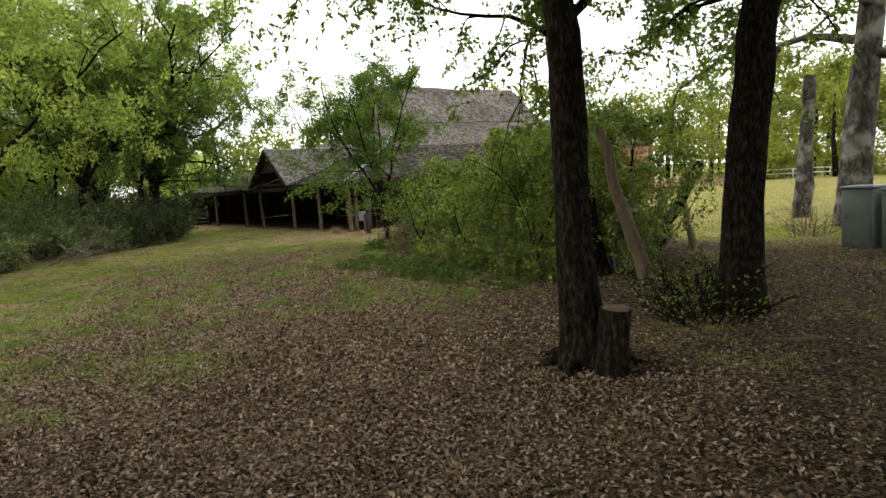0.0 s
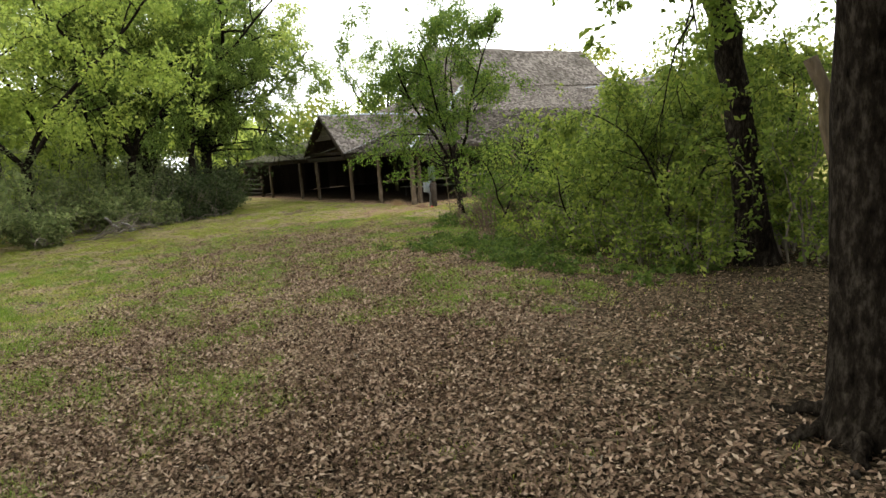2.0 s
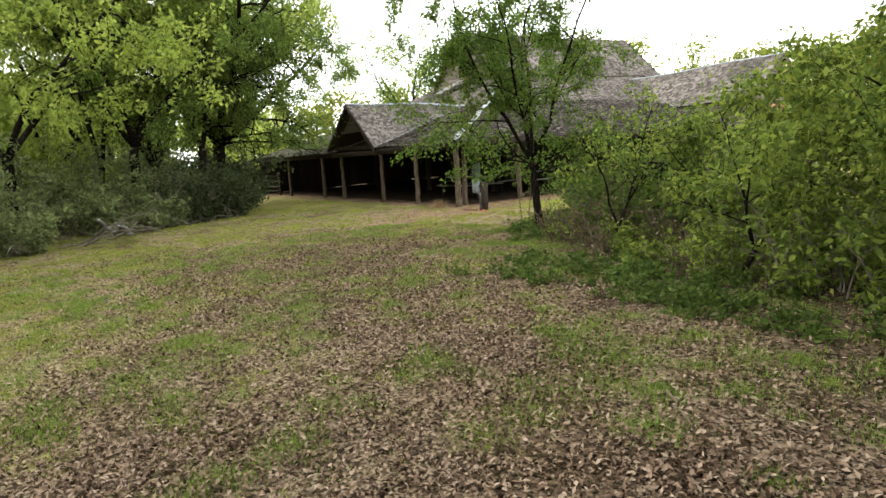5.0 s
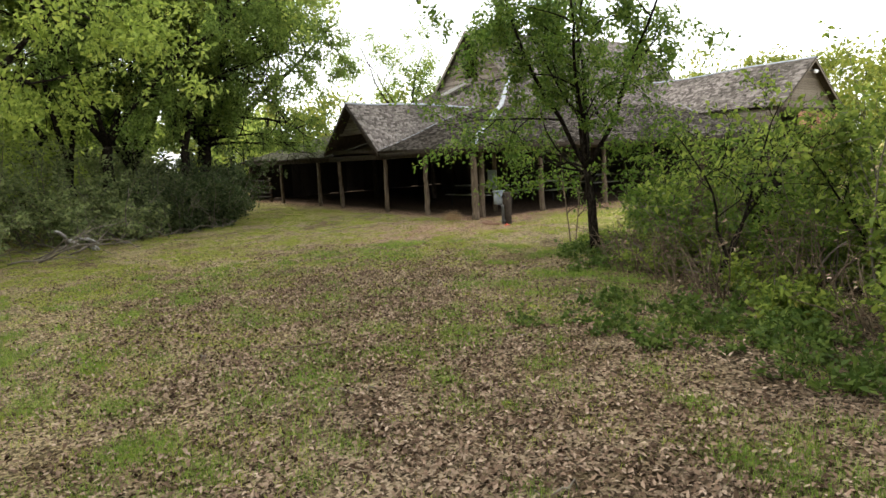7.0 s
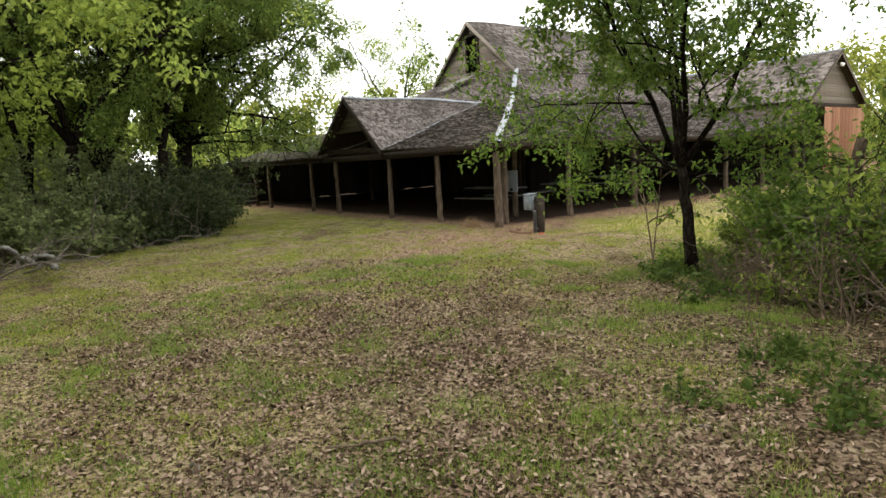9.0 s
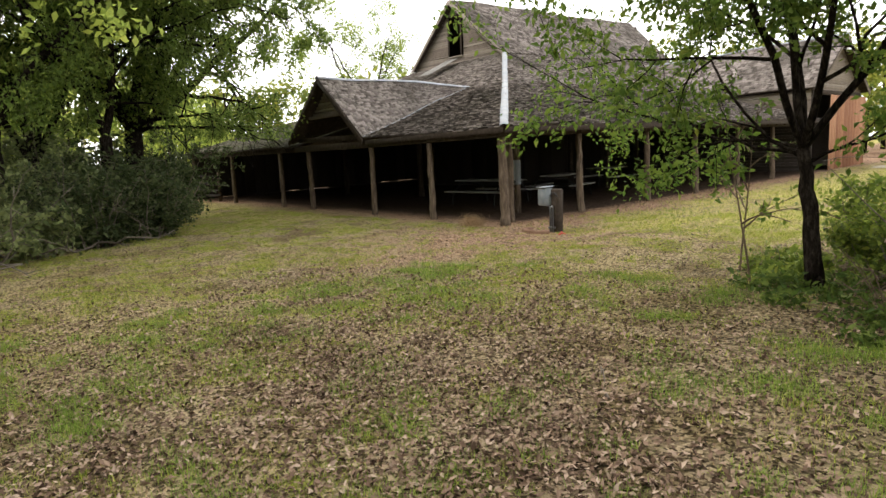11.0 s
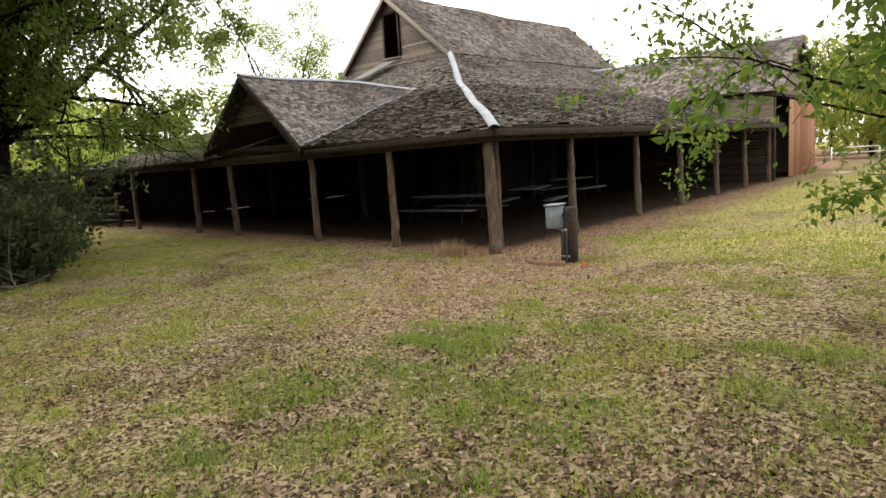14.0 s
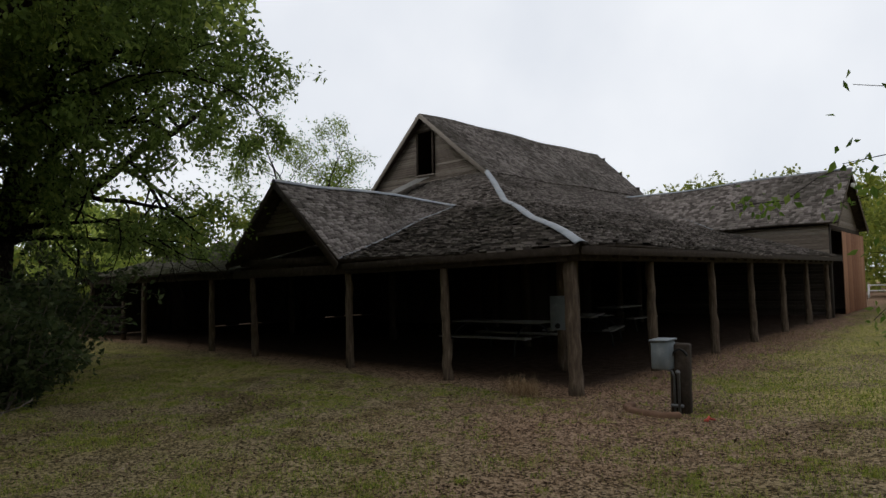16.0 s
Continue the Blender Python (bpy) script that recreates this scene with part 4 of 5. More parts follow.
def tree(name, label, at, height, r0, seed, lean=(0, 0), limbs=12, first=0.3, spread=4.0, rise=0.5, droop=-0.03, leaves=12000, leaf=0.09, leaf_mat_=None, bark=None,
         toward=None, twigs=5, group="", puff=0.28, flare=0.0, fork=1, clear=0.0):
    """A tree: crooked tapered trunk, limbs, boughs, twigs, and a crown of single leaves."""
    r = np.random.RandomState(seed)
    base = np.array([at[0], at[1], float(gz(*at)) - 0.08])
    t = thing(name, label, "tree", tuple(base), group)
    wood, crown = Build(), Build()
    n = 16
    k = np.linspace(0, 1, n)
    stems, tips = [], []
    for q in range(fork):
        wob = np.cumsum(r.normal(0, 0.022 * height / 8, (n, 2)), axis=0)
        out = np.array([math.cos(q * 2.5 + seed), math.sin(q * 2.5 + seed)]) * (0.16 * height if fork > 1 else 0.0)
        trunk = np.stack([(lean[0] + out[0]) * k ** 1.2 + wob[:, 0] * k, (lean[1] + out[1]) * k ** 1.2 + wob[:, 1] * k, height * (1 - 0.12 * q) * k], -1)
        rad = r0 * (1 - 0.22 * q) * (1 - 0.82 * k ** 1.1)
        stems.append(trunk)
        line, lr = trunk, rad
        if flare:
            ks = np.concatenate([np.array([0, 0.1, 0.22, 0.4]) / height, k[1:]])
            line = np.stack([np.interp(ks, k, trunk[:, j]) for j in range(3)], -1)
            lr = np.interp(ks, k, rad) * (1 + flare * np.exp(-ks * height / 0.3))
        wood.tube(line, lr, 14 if r0 > 0.12 else 8, True, 0.16, r)
    for i in range(limbs):
        f = min(first + (1 - first) * (i + r.rand() * 0.6) / limbs, 0.99)
        trunk = stems[i % fork]
        p = np.array([np.interp(f, k, trunk[:, j]) for j in range(3)])
        az = i * 2.4 + r.uniform(-0.5, 0.5)
        d = np.array([math.cos(az), math.sin(az), rise + 0.7 * (f - first) + r.uniform(-0.15, 0.2)])
        if toward is not None:
            d[:2] += np.array(toward) * 0.75
        ln = spread * (1.1 - 0.6 * (f - first) / (1 - first + 1e-6)) * r.uniform(0.7, 1.15)
        limb = wander(p, d, ln, 8, r, 0.3, droop)
        rl = max(0.012, r0 * (1 - 0.8 * f) * 0.5)
        wood.tube(limb, np.linspace(rl, rl * 0.25, 8), 6, False)
        for j in range(twigs + 2):
            q = limb[r.randint(2, 8)]
            d2 = (limb[-1] - limb[0]) / ln + r.normal(0, 0.65, 3)
            d2[2] += 0.1
            bough = wander(q, d2, ln * r.uniform(0.25, 0.5), 6, r, 0.35, droop * 1.5)
            wood.tube(bough, np.linspace(rl * 0.35, 0.006, 6), 4, False)
            for m in range(twigs):
                q2 = bough[r.randint(1, 6)]
                tw = wander(q2, (bough[-1] - bough[0]) + r.normal(0, 0.35 * ln * 0.3, 3), ln * r.uniform(0.1, 0.24), 5, r, 0.4, droop * 2)
                wood.tube(tw, np.linspace(0.007, 0.003, 5), 3, False)
                tips.append(tw)
            tips.append(bough)
        tips.append(limb[4:])
    per = max(1, int(leaves / max(1, len(tips))))
    pts = []
    for tw in tips:
        u = r.uniform(0.15, 1.05, per) * (len(tw) - 1)
        i0 = np.clip(u.astype(int), 0, len(tw) - 2)
        pt = tw[i0] + (tw[i0 + 1] - tw[i0]) * (u - i0)[:, None]
        pts.append(pt + r.normal(0, puff * leaf * 3 / 2, (per, 3)))
    pts = np.concatenate(pts)
    pts = pts[pts[:, 2] > clear]
    leaf_cards(crown, pts, leaf, r)
    part("trunk", wood, bark or M_BARK, t, smooth=True)
    part("crown", crown, leaf_mat_ or M_LEAF_ELM, t)
    return t


def branchy_tree(name, label, at, height, r0, seed, fork_at=0.3, stems=4, out=0.6, lean=(0, 0), spread=3.0, droop=-0.03, limbs=6, twigs=4, leaves=16000, leaf=0.11, leaf_mat_=None,
                 bark=None, group="", clear=0.0, flare=0.25, reach=(), low=0.25, puff=0.5, category="tree", top=0):
    """A broad-leaved tree: a trunk that forks into rising leaders, each with limbs, boughs and leafy twigs."""
    r = np.random.RandomState(seed)
    base = np.array([at[0], at[1], float(gz(*at)) - 0.08])
    t = thing(name, label, category, tuple(base), group)
    wood, crown, tips = Build(), Build(), []

    def sprout(start, way, length, radius, level):
        n = (9, 8, 6, 5)[level]
        line = wander(start, way, length, n, r, (0.24, 0.4, 0.45, 0.5)[level], (0.012, droop * 0.55, droop * 1.5, droop * 2.5)[level])
        end = max(0.0025, radius * (0.25, 0.12, 0.3, 0.5)[level])
        wood.tube(line, np.linspace(radius, end, n), (9, 6, 4, 3)[level], False, 0.12 if level == 0 else 0.0, r)
        if level == 3:
            tips.append(line)
            return
        if level > 0:
            tips.append(line[(0, 4, 2)[level]:])
        count = (limbs, 5, twigs)[level]
        for c in range(count):
            f = low + (1.0 - low) * (c + r.uniform(0.2, 0.9)) / count
            u = f * (n - 1)
            q = min(int(u), n - 2)
            p = line[q] + (line[q + 1] - line[q]) * (u - q)
            along = line[q + 1] - line[q]
            along /= np.linalg.norm(along)
            side = np.cross(along, r.normal(0, 1, 3))
            side /= np.linalg.norm(side) + 1e-9
            d = along * (0.55, 0.7, 0.8)[level] + side * (0.95, 0.8, 0.75)[level]
            d[2] += (0.12, 0.06, 0.0)[level]
            ln = (spread * (1.15 - 0.55 * f), length * r.uniform(0.35, 0.55), length * r.uniform(0.4, 0.65))[level]
            sprout(p, d, ln * r.uniform(0.8, 1.15), max(0.003, min(radius * (1 - 0.7 * f) * 0.6, (0.09, 0.03, 0.008)[level])), level + 1)

    n = 12
    k = np.linspace(0, 1, n)
    wob = np.cumsum(r.normal(0, 0.012 * height * fork_at, (n, 2)), axis=0)
    trunk = np.stack([lean[0] * k ** 1.1 + wob[:, 0] * k, lean[1] * k ** 1.1 + wob[:, 1] * k, height * fork_at * k], -1)
    ks = np.concatenate([np.array([0, 0.1, 0.22, 0.4]) / (height * fork_at), k[1:]]) if height * fork_at > 1.5 else k
    line = np.stack([np.interp(ks, k, trunk[:, j]) for j in range(3)], -1)
    wood.tube(line, r0 * (1 - 0.28 * ks) * (1 + flare * np.exp(-ks * height * fork_at / 0.3)), 14 if r0 > 0.12 else 8, True, 0.15, r)
    for i in range(stems):
        az = i * 6.283 / stems + seed + r.uniform(-0.4, 0.4)
        tilt = out * r.uniform(0.55, 1.25) if stems > 1 else 0.08
        way = np.array([math.cos(az) * tilt + 0.1 * lean[0], math.sin(az) * tilt + 0.1 * lean[1], 1.0])
        sprout(trunk[-1] - way * 0.03, way, height * (1 - fork_at) * r.uniform(0.8, 1.05) * (1.05 if stems > 1 else 1.0), r0 * 0.72 * (0.66 if stems > 1 else 1.0), 0)
    for f, way, length in reach:
        p = np.array([np.interp(f * height, trunk[:, 2], trunk[:, j]) for j in range(3)])
        sprout(p, np.array(way, dtype=np.float64), length, max(0.012, r0 * 0.24), 1)
    per = max(1, int(leaves / len(tips)))
    pts = []
    for tw in tips:
        u = r.uniform(0.05, 1.04, per) * (len(tw) - 1)
        i0 = np.clip(u.astype(int), 0, len(tw) - 2)
        pts.append(tw[i0] + (tw[i0 + 1] - tw[i0]) * (u - i0)[:, None] + r.normal(0, puff * leaf, (per, 3)))
    pts = np.concatenate(pts)
    pts = pts[pts[:, 2] > clear]
    leaf_cards(crown, pts, leaf, r)
    # oversized extra leaves high up, added to thicken the shade below
    if top:
        high = pts[pts[:, 2] > 0.5 * height]
        leaf_cards(crown, high[r.randint(0, len(high), top)] + r.normal(0, 0.25, (top, 3)), leaf * 2.1, r)
    part("trunk", wood, bark or M_BARK, t, smooth=True)
    part("crown", crown, leaf_mat_ or M_LEAF_ELM, t)
    return t


def bush(name, label, at, radius, height, seed, stems=14, leaves=1500, leaf=0.06, mat=None, category="bush", wood=None, hang=0.1, low=0.15, group=""):
    """A bush: many thin arching stems with side twigs, leaves along them."""
    r = np.random.RandomState(seed)
    base = np.array([at[0], at[1], float(gz(*at)) - 0.03])
    t = thing(name, label, category, tuple(base), group)
    w, crown = Build(), Build()
    lines = []
    for i in range(stems):
        az = r.uniform(0, 6.28)
        s = np.array([math.cos(az), math.sin(az), 0]) * radius * 0.45 * r.rand() ** 0.5
        d = np.array([math.cos(az) * r.uniform(0.1, 0.9) * radius / height, math.sin(az) * r.uniform(0.1, 0.9) * radius / height, 1.0])
        ln = height * r.uniform(0.55, 1.1)
        line = wander(s, d, ln, 7, r, 0.28, -0.05)
        w.tube(line, np.linspace(0.006 + 0.006 * height, 0.003, 7), 4, False)
        lines.append(line[1:])
        for j in range(5):
            q = line[r.randint(1, 7)]
            tw = wander(q, r.normal(0, 1, 3) * (1, 1, 0.5) + (0, 0, 0.35), ln * r.uniform(0.18, 0.42), 5, r, 0.4, -0.04)
            w.tube(tw, np.linspace(0.005, 0.0025, 5), 3, False)
            lines.append(tw)
    per = max(1, int(leaves / len(lines)))
    pts = []
    for tw in lines:
        u = r.uniform(low, 1.05, per) * (len(tw) - 1)
        i0 = np.clip(u.astype(int), 0, len(tw) - 2)
        pts.append(tw[i0] + (tw[i0 + 1] - tw[i0]) * (u - i0)[:, None] + r.normal(0, leaf * 0.6, (per, 3)))
    pts = np.concatenate(pts)
    pts[:, 2] = np.maximum(pts[:, 2], 0.03)
    leaf_cards(crown, pts, leaf, r, hang=hang)
    tagged(part("stem_tangle", w, wood or M_TWIG, t), kind="stuff")
    part("foliage", crown, mat or M_LEAF_BUSH, t)
    return t


# trees beside the start of the walk
branchy_tree("tree", "dark-barked leaning elm beside a cut stump among fallen leaves", (19.88, -10.3), 11, 0.2, 21, fork_at=0.42, stems=4, out=0.75, lean=(-0.3, -0.05), spread=4.4, droop=-0.085, limbs=7, leaves=34000, leaf=0.095, flare=0.8, clear=2.75, top=9000,
             reach=((0.4, (-1.0, -0.25, 0.3), 4.6), (0.41, (-0.7, 0.8, 0.3), 4.4), (0.42, (-1.0, 0.3, 0.45), 5.2), (0.38, (0.3, 1.0, 0.3), 3.6)))
branchy_tree("tree", "straight dark-barked elm rising out of brush", (20.2, -7.5), 12, 0.26, 22, fork_at=0.45, stems=4, out=0.7, lean=(0.25, 0.2), spread=4.4, droop=-0.085, limbs=7, leaves=30000, leaf=0.1, flare=0.5, clear=3.0, top=9000,
             reach=((0.4, (-0.9, 0.6, 0.2), 4.0), (0.42, (0.2, 1.0, 0.2), 4.2), (0.36, (-0.5, 1.0, 0.3), 3.6)))
branchy_tree("tree", "dark-barked elm at the edge of the thicket", (16.9, -5.9), 10.5, 0.215, 23, fork_at=0.42, stems=4, out=0.7, lean=(-0.35, -0.4), spread=3.7, droop=-0.085, limbs=7, leaves=34000, leaf=0.095, flare=0.5, clear=2.4, top=9000,
             reach=((0.41, (-0.6, -1.0, 0.5), 3.3), (0.41, (0.3, -1.0, 0.45), 3.4)))
tree("tree", "thick lichen-spotted tree beside the utility cabinets", (18.5, 2.75), 13, 0.4, 24, lean=(0.9, 0.6), limbs=14, first=0.3, spread=5.5, rise=0.2, droop=-0.06, leaves=22000, leaf=0.12, bark=M_BARK_GREY, flare=0.3)

stump = thing("tree_stump", "sawn-off brown tree stump leaning beside the elm", "stump", (20.3, -10.45, -0.1))
sp_pts = [(0, 0, -0.1), (-0.01, 0, 0.12), (0.0, 0.01, 0.4), (0.03, 0.02, 0.7)]
part("stump_bark", Build().tube(sp_pts, [0.19, 0.16, 0.145, 0.15], 16, True, 0.12, np.random.RandomState(4)), M_BARK, stump, smooth=True)
part("cut_face", Build().tube([(0.03, 0.02, 0.69), (0.031, 0.02, 0.712)], [0.136, 0.13], 16, True, 0.06, np.random.RandomState(5)), M_CUTWOOD, stump, "pale sawn top")

def dead_log(name, label, a, c, r0, r1, seed, mat=None, category="log"):
    r = np.random.RandomState(seed)
    a, c = np.array(a, dtype=np.float64), np.array(c, dtype=np.float64)
    n = 9
    pts = np.linspace(a, c, n) + r.normal(0, 0.02, (n, 3))
    t = thing(name, label, category, tuple(a))
    b = Build().tube(pts - a, np.linspace(r0, r1, n), 9, True, 0.22, r)
    part("wood", b, mat or M_DEADWOOD, t, smooth=True)
    return t


for i in range(7):
    az = i * 0.9 + 0.3
    x0, y0 = 19.88 + 0.2 * math.cos(az), -10.3 + 0.2 * math.sin(az)
    x1, y1 = 19.88 + 0.62 * math.cos(az + 0.15), -10.3 + 0.62 * math.sin(az + 0.15)
    dead_log("root", "dark gnarled root running out from the elm's foot", (x0, y0, float(gz(x0, y0)) + 0.09), (x1, y1, float(gz(x1, y1)) - 0.02), 0.055, 0.025, 700 + i, M_BARK, "root")
rs = np.random.RandomState(720)
for i in range(34):
    x0, y0 = rs.uniform(6, 23), rs.uniform(-14, -7)
    if walk_distance(x0, y0) > 4.5:
        continue
    a, ln = rs.uniform(0, 6.28), rs.uniform(0.15, 0.5)
    x1, y1 = x0 + ln * math.cos(a), y0 + ln * math.sin(a)
    dead_log("twig", "thin dry twig lying among the fallen leaves", (x0, y0, float(gz(x0, y0)) + 0.015), (x1, y1, float(gz(x1, y1)) + 0.02), 0.008, 0.004, 721 + i, M_TWIG, "twig")


dead_log("dead_tree", "pale brown dead trunk leaning against the elm", (18.95, -7.35, -0.1), (18.4, -7.85, 2.5), 0.12, 0.06, 31)
dead_log("dead_tree", "dark broken dead trunk leaning over the thicket", (16.2, -3.0, -0.1), (16.75, -1.6, 1.95), 0.13, 0.12, 32, M_BARK)
dead_log("dead_tree", "thin grey dead branch propped in the brush", (17.1, -2.6, -0.1), (16.5, -1.9, 1.1), 0.09, 0.06, 33)
dead_log("fallen_branch", "short rotten branch on the leaf litter", (20.9, -8.9, 0.0), (21.5, -8.5, 0.05), 0.05, 0.035, 34, category="branch")
dead_log("snag", "pale broken standing snag in the yard", (16.5, 5.1, 0.0), (16.7, 5.1, 4.3), 0.25, 0.17, 35, M_BARK_GREY, "tree")
dead_log("dead_tree", "broken weathered dead trunk standing aslant in the brush", (9.4, -3.52, -0.05), (9.69, -3.58, 1.8), 0.085, 0.06, 36, M_POST)
dead_log("rotten_stump", "thick dark rotten stump overgrown with creepers", (10.34, -3.4, -0.1), (10.42, -3.36, 1.36), 0.33, 0.27, 37, M_BARK, "stump")
for i, (a, c) in enumerate((((9.3, -4.4, 0.05), (9.0, -4.6, 0.6)), ((9.7, -4.5, 0.03), (10.6, -4.3, 0.5)), ((9.9, -4.2, 0.0), (9.2, -4.1, 0.75)), ((10.5, -4.7, 0.03), (11.1, -4.4, 0.55)), ((8.6, -4.1, 0.02), (9.2, -4.3, 0.4)), ((10.9, -4.9, 0.02), (10.2, -5.0, 0.25)), ((11.6, -5.0, 0.0), (12.0, -4.7, 0.7)), ((9.4, -4.0, 0.0), (9.5, -4.3, 0.95)))):
    dead_log("dead_branch", "thin pale dead branch sticking out of the brush", a, c, 0.016, 0.006, 750 + i, M_TWIG, "branch")
for (a, c), s, lab in ((((14.5, -10.5), (14.0, -9.9)), 41, "thin curved stick on the ground"), (((14.9, -9.5), (15.4, -9.9)), 42, "bare pale stick on the ground"), (((9.0, -9.4), (8.7, -9.9)), 43, "bare pale stick on the ground"), (((18.5, -11.6), (19.1, -11.3)), 44, "dark stick lying in leaves")):
    dead_log("stick", lab, (*a, float(gz(*a)) + 0.02), (*c, float(gz(*c)) + 0.05), 0.014, 0.008, s, category="stick")

# brush under the second elm
bush("brush_heap", "heap of dark dead twigs and seedlings round a trunk", (20.1, -8.2), 1.0, 0.8, 51, 60, 420, 0.06, M_LEAF_BUSH, "brush", M_BARK)
bush("brush_heap", "heap of dark dead twigs and fallen branches", (19.2, -6.9), 1.3, 0.7, 52, 60, 500, 0.06, M_LEAF_BUSH, "brush", M_BARK)
for i, (x, y, rd, h) in enumerate(((9.2, -4.6, 0.6, 0.8), (10.1, -4.9, 0.7, 1.0), (11.0, -5.3, 0.7, 0.9), (11.8, -5.0, 0.6, 1.1), (10.6, -4.3, 0.7, 1.3), (8.6, -4.2, 0.5, 0.7), (12.9, -5.9, 0.6, 0.8))):
    bush("dry_weeds", "tangle of dry brown weed stalks at the thicket's edge", (x, y), rd, h, 540 + i, 17, 110, 0.05, M_LITTER, "weeds", M_DEADWOOD, group="dry weeds along the thicket")
bush("brush_heap", "dry brown twigs beside the utility cabinets", (18.2, 0.6), 0.9, 0.9, 53, 26, 250, 0.06, M_STRAW, "brush")

# utility cabinets on a concrete pad
pad = thing("concrete_pad", "flat pale concrete slab in the leaves", "slab", (20.3, -0.9, -0.08))
part("slab", Build().box((2.0, 1.3, 0.16), pose(0, 0, 0.04, 0, 0, -12), 0.02), M_CONCRETE, pad)


def cabinet(x, y, w, h, label):
    c = thing("utility_cabinet", label, "utility cabinet", (x, y, 0.04), "utility cabinets on the pad")
    c.rotation_euler = (0, 0, radians(-12))
    part("body", Build().box((w, 0.6, h), pose(0, 0, h / 2), 0.02), M_GREENBOX, c)
    part("lid", Build().box((w + 0.05, 0.66, 0.06), pose(0, 0, h + 0.03), 0.015), M_GREYBOX, c, "paler sloping lid")
    part("hinge", Build().tube([(w / 2 - 0.03, -0.31, 0.2), (w / 2 - 0.03, -0.31, h - 0.2)], [0.012, 0.012], 6), M_PIPE, c)
    part("lock", Build().box((0.05, 0.03, 0.1), pose(-w / 2 + 0.09, -0.31, h * 0.55), 0.008), M_PIPE, c)
    return c


cabinet(19.75, -0.85, 0.6, 1.2, "grey-green steel utility cabinet with a pale lid")
cabinet(20.55, -1.0, 0.75, 1.15, "wider grey-green steel utility cabinet with a pale lid")

# the young tree and saplings near the barn
branchy_tree("young_tree", "leafy young tree with spreading branches and yellowing leaves", (7.75, -3.75), 5.4, 0.088, 61, fork_at=0.28, stems=5, out=0.42, lean=(-0.1, -0.05), spread=1.75, droop=-0.02, limbs=6, leaves=32000, leaf=0.076, leaf_mat_=M_LEAF_YOUNG, clear=0.9, puff=0.9, flare=0.2, low=0.12,
             reach=((0.27, (-1.0, -0.1, 0.34), 3.2), (0.26, (-0.8, -0.6, 0.4), 2.6), (0.28, (-1.0, 0.25, 0.3), 3.1), (0.25, (0.6, 0.5, 0.4), 1.4)))
tree("sapling", "thin bare-stemmed sapling with few leaves", (6.7, -3.1), 1.9, 0.012, 62, bark=M_DEADWOOD, lean=(0.1, 0.2), limbs=6, first=0.3, spread=0.6, rise=0.6, leaves=130, leaf=0.09, leaf_mat_=M_LEAF_YOUNG, twigs=1)
tree("sapling", "thin bare-stemmed sapling with few leaves", (7.05, -3.6), 2.2, 0.013, 63, bark=M_DEADWOOD, lean=(-0.5, 0.2), limbs=6, first=0.3, spread=0.7, rise=0.6, leaves=150, leaf=0.09, leaf_mat_=M_LEAF_YOUNG, twigs=1)
for i, (x, y, h, n, ln) in enumerate(((11.3, -2.9, 2.1, 1500, (0.1, 0.1)), (10.76, -5.14, 2.3, 1300, (0.1, 0.15)), (13.42, -5.95, 2.2, 3000, (0.15, 0.1)), (14.18, -3.9, 3.1, 6000, (0.1, 0.1)), (9.2, -2.9, 2.3, 1300, (0.1, 0.1)), (12.2, -4.2, 2.1, 2300, (-0.1, 0.0)), (15.0, -5.0, 3.1, 6500, (0.1, 0.1)), (15.9, -3.6, 3.5, 7500, (0.1, 0.1)), (15.9, -6.2, 2.9, 5000, (-0.1, -0.1)))):
    branchy_tree("thicket_tree", "slender dark-stemmed tree standing in the thicket", (x, y), h, 0.018 + 0.011 * h, 70 + i, fork_at=0.2, stems=3, out=0.5, lean=ln, spread=0.42 * h, droop=-0.02, limbs=5, twigs=3, leaves=n, leaf=0.085, leaf_mat_=M_LEAF_BUSH, group="slender trees in the thicket", puff=0.8)

# thicket between the walk and the yard
r = np.random.RandomState(80)
edge = [(7.0, -3.2), (7.8, -3.9), (9.8, -4.7), (11.3, -5.5), (12.8, -6.3), (14.2, -6.6), (15.4, -6.9), (16.3, -6.8)]
for i in range(26):
    u = i / 25 * (len(edge) - 1)
    k = min(int(u), len(edge) - 2)
    ex, ey = [edge[k][q] + (edge[k + 1][q] - edge[k][q]) * (u - k) for q in (0, 1)]
    back = [0.35, 1.5, 2.7][i % 3]
    x, y = ex + 0.45 * back + r.uniform(-0.3, 0.3), ey + 0.9 * back + r.uniform(-0.2, 0.2)
    h = [0.75, 1.5, 2.2][i % 3] * r.uniform(0.75, 1.2) * (0.6 if ex < 8 else 0.7 if ex < 12 else 1.35)
    bush("bush", ["low leafy bush at the thicket's edge", "tangled leafy bush with bare stems", "tall loose leafy bush in the thicket"][i % 3], (x, y), [0.75, 1.1, 1.3][i % 3], h, 100 + i, 16, [1300, 2900, 3900][i % 3], 0.085, M_LEAF_BUSH, group="thicket bushes")
for i in range(44):
    u = r.uniform(0, len(edge) - 1)
    k = min(int(u), len(edge) - 2)
    ex, ey = [edge[k][q] + (edge[k + 1][q] - edge[k][q]) * (u - k) for q in (0, 1)]
    x, y = ex + r.uniform(-0.5, 0.7), ey - r.uniform(-0.3, 1.2)
    bush("herb", "low bright green herb growing through fallen leaves", (x, y), 0.34, 0.24, 200 + i, 5, 120, 0.075, M_LEAF_HERB, "herb", M_LEAF_HERB, 0.0, group="herbs along the thicket")
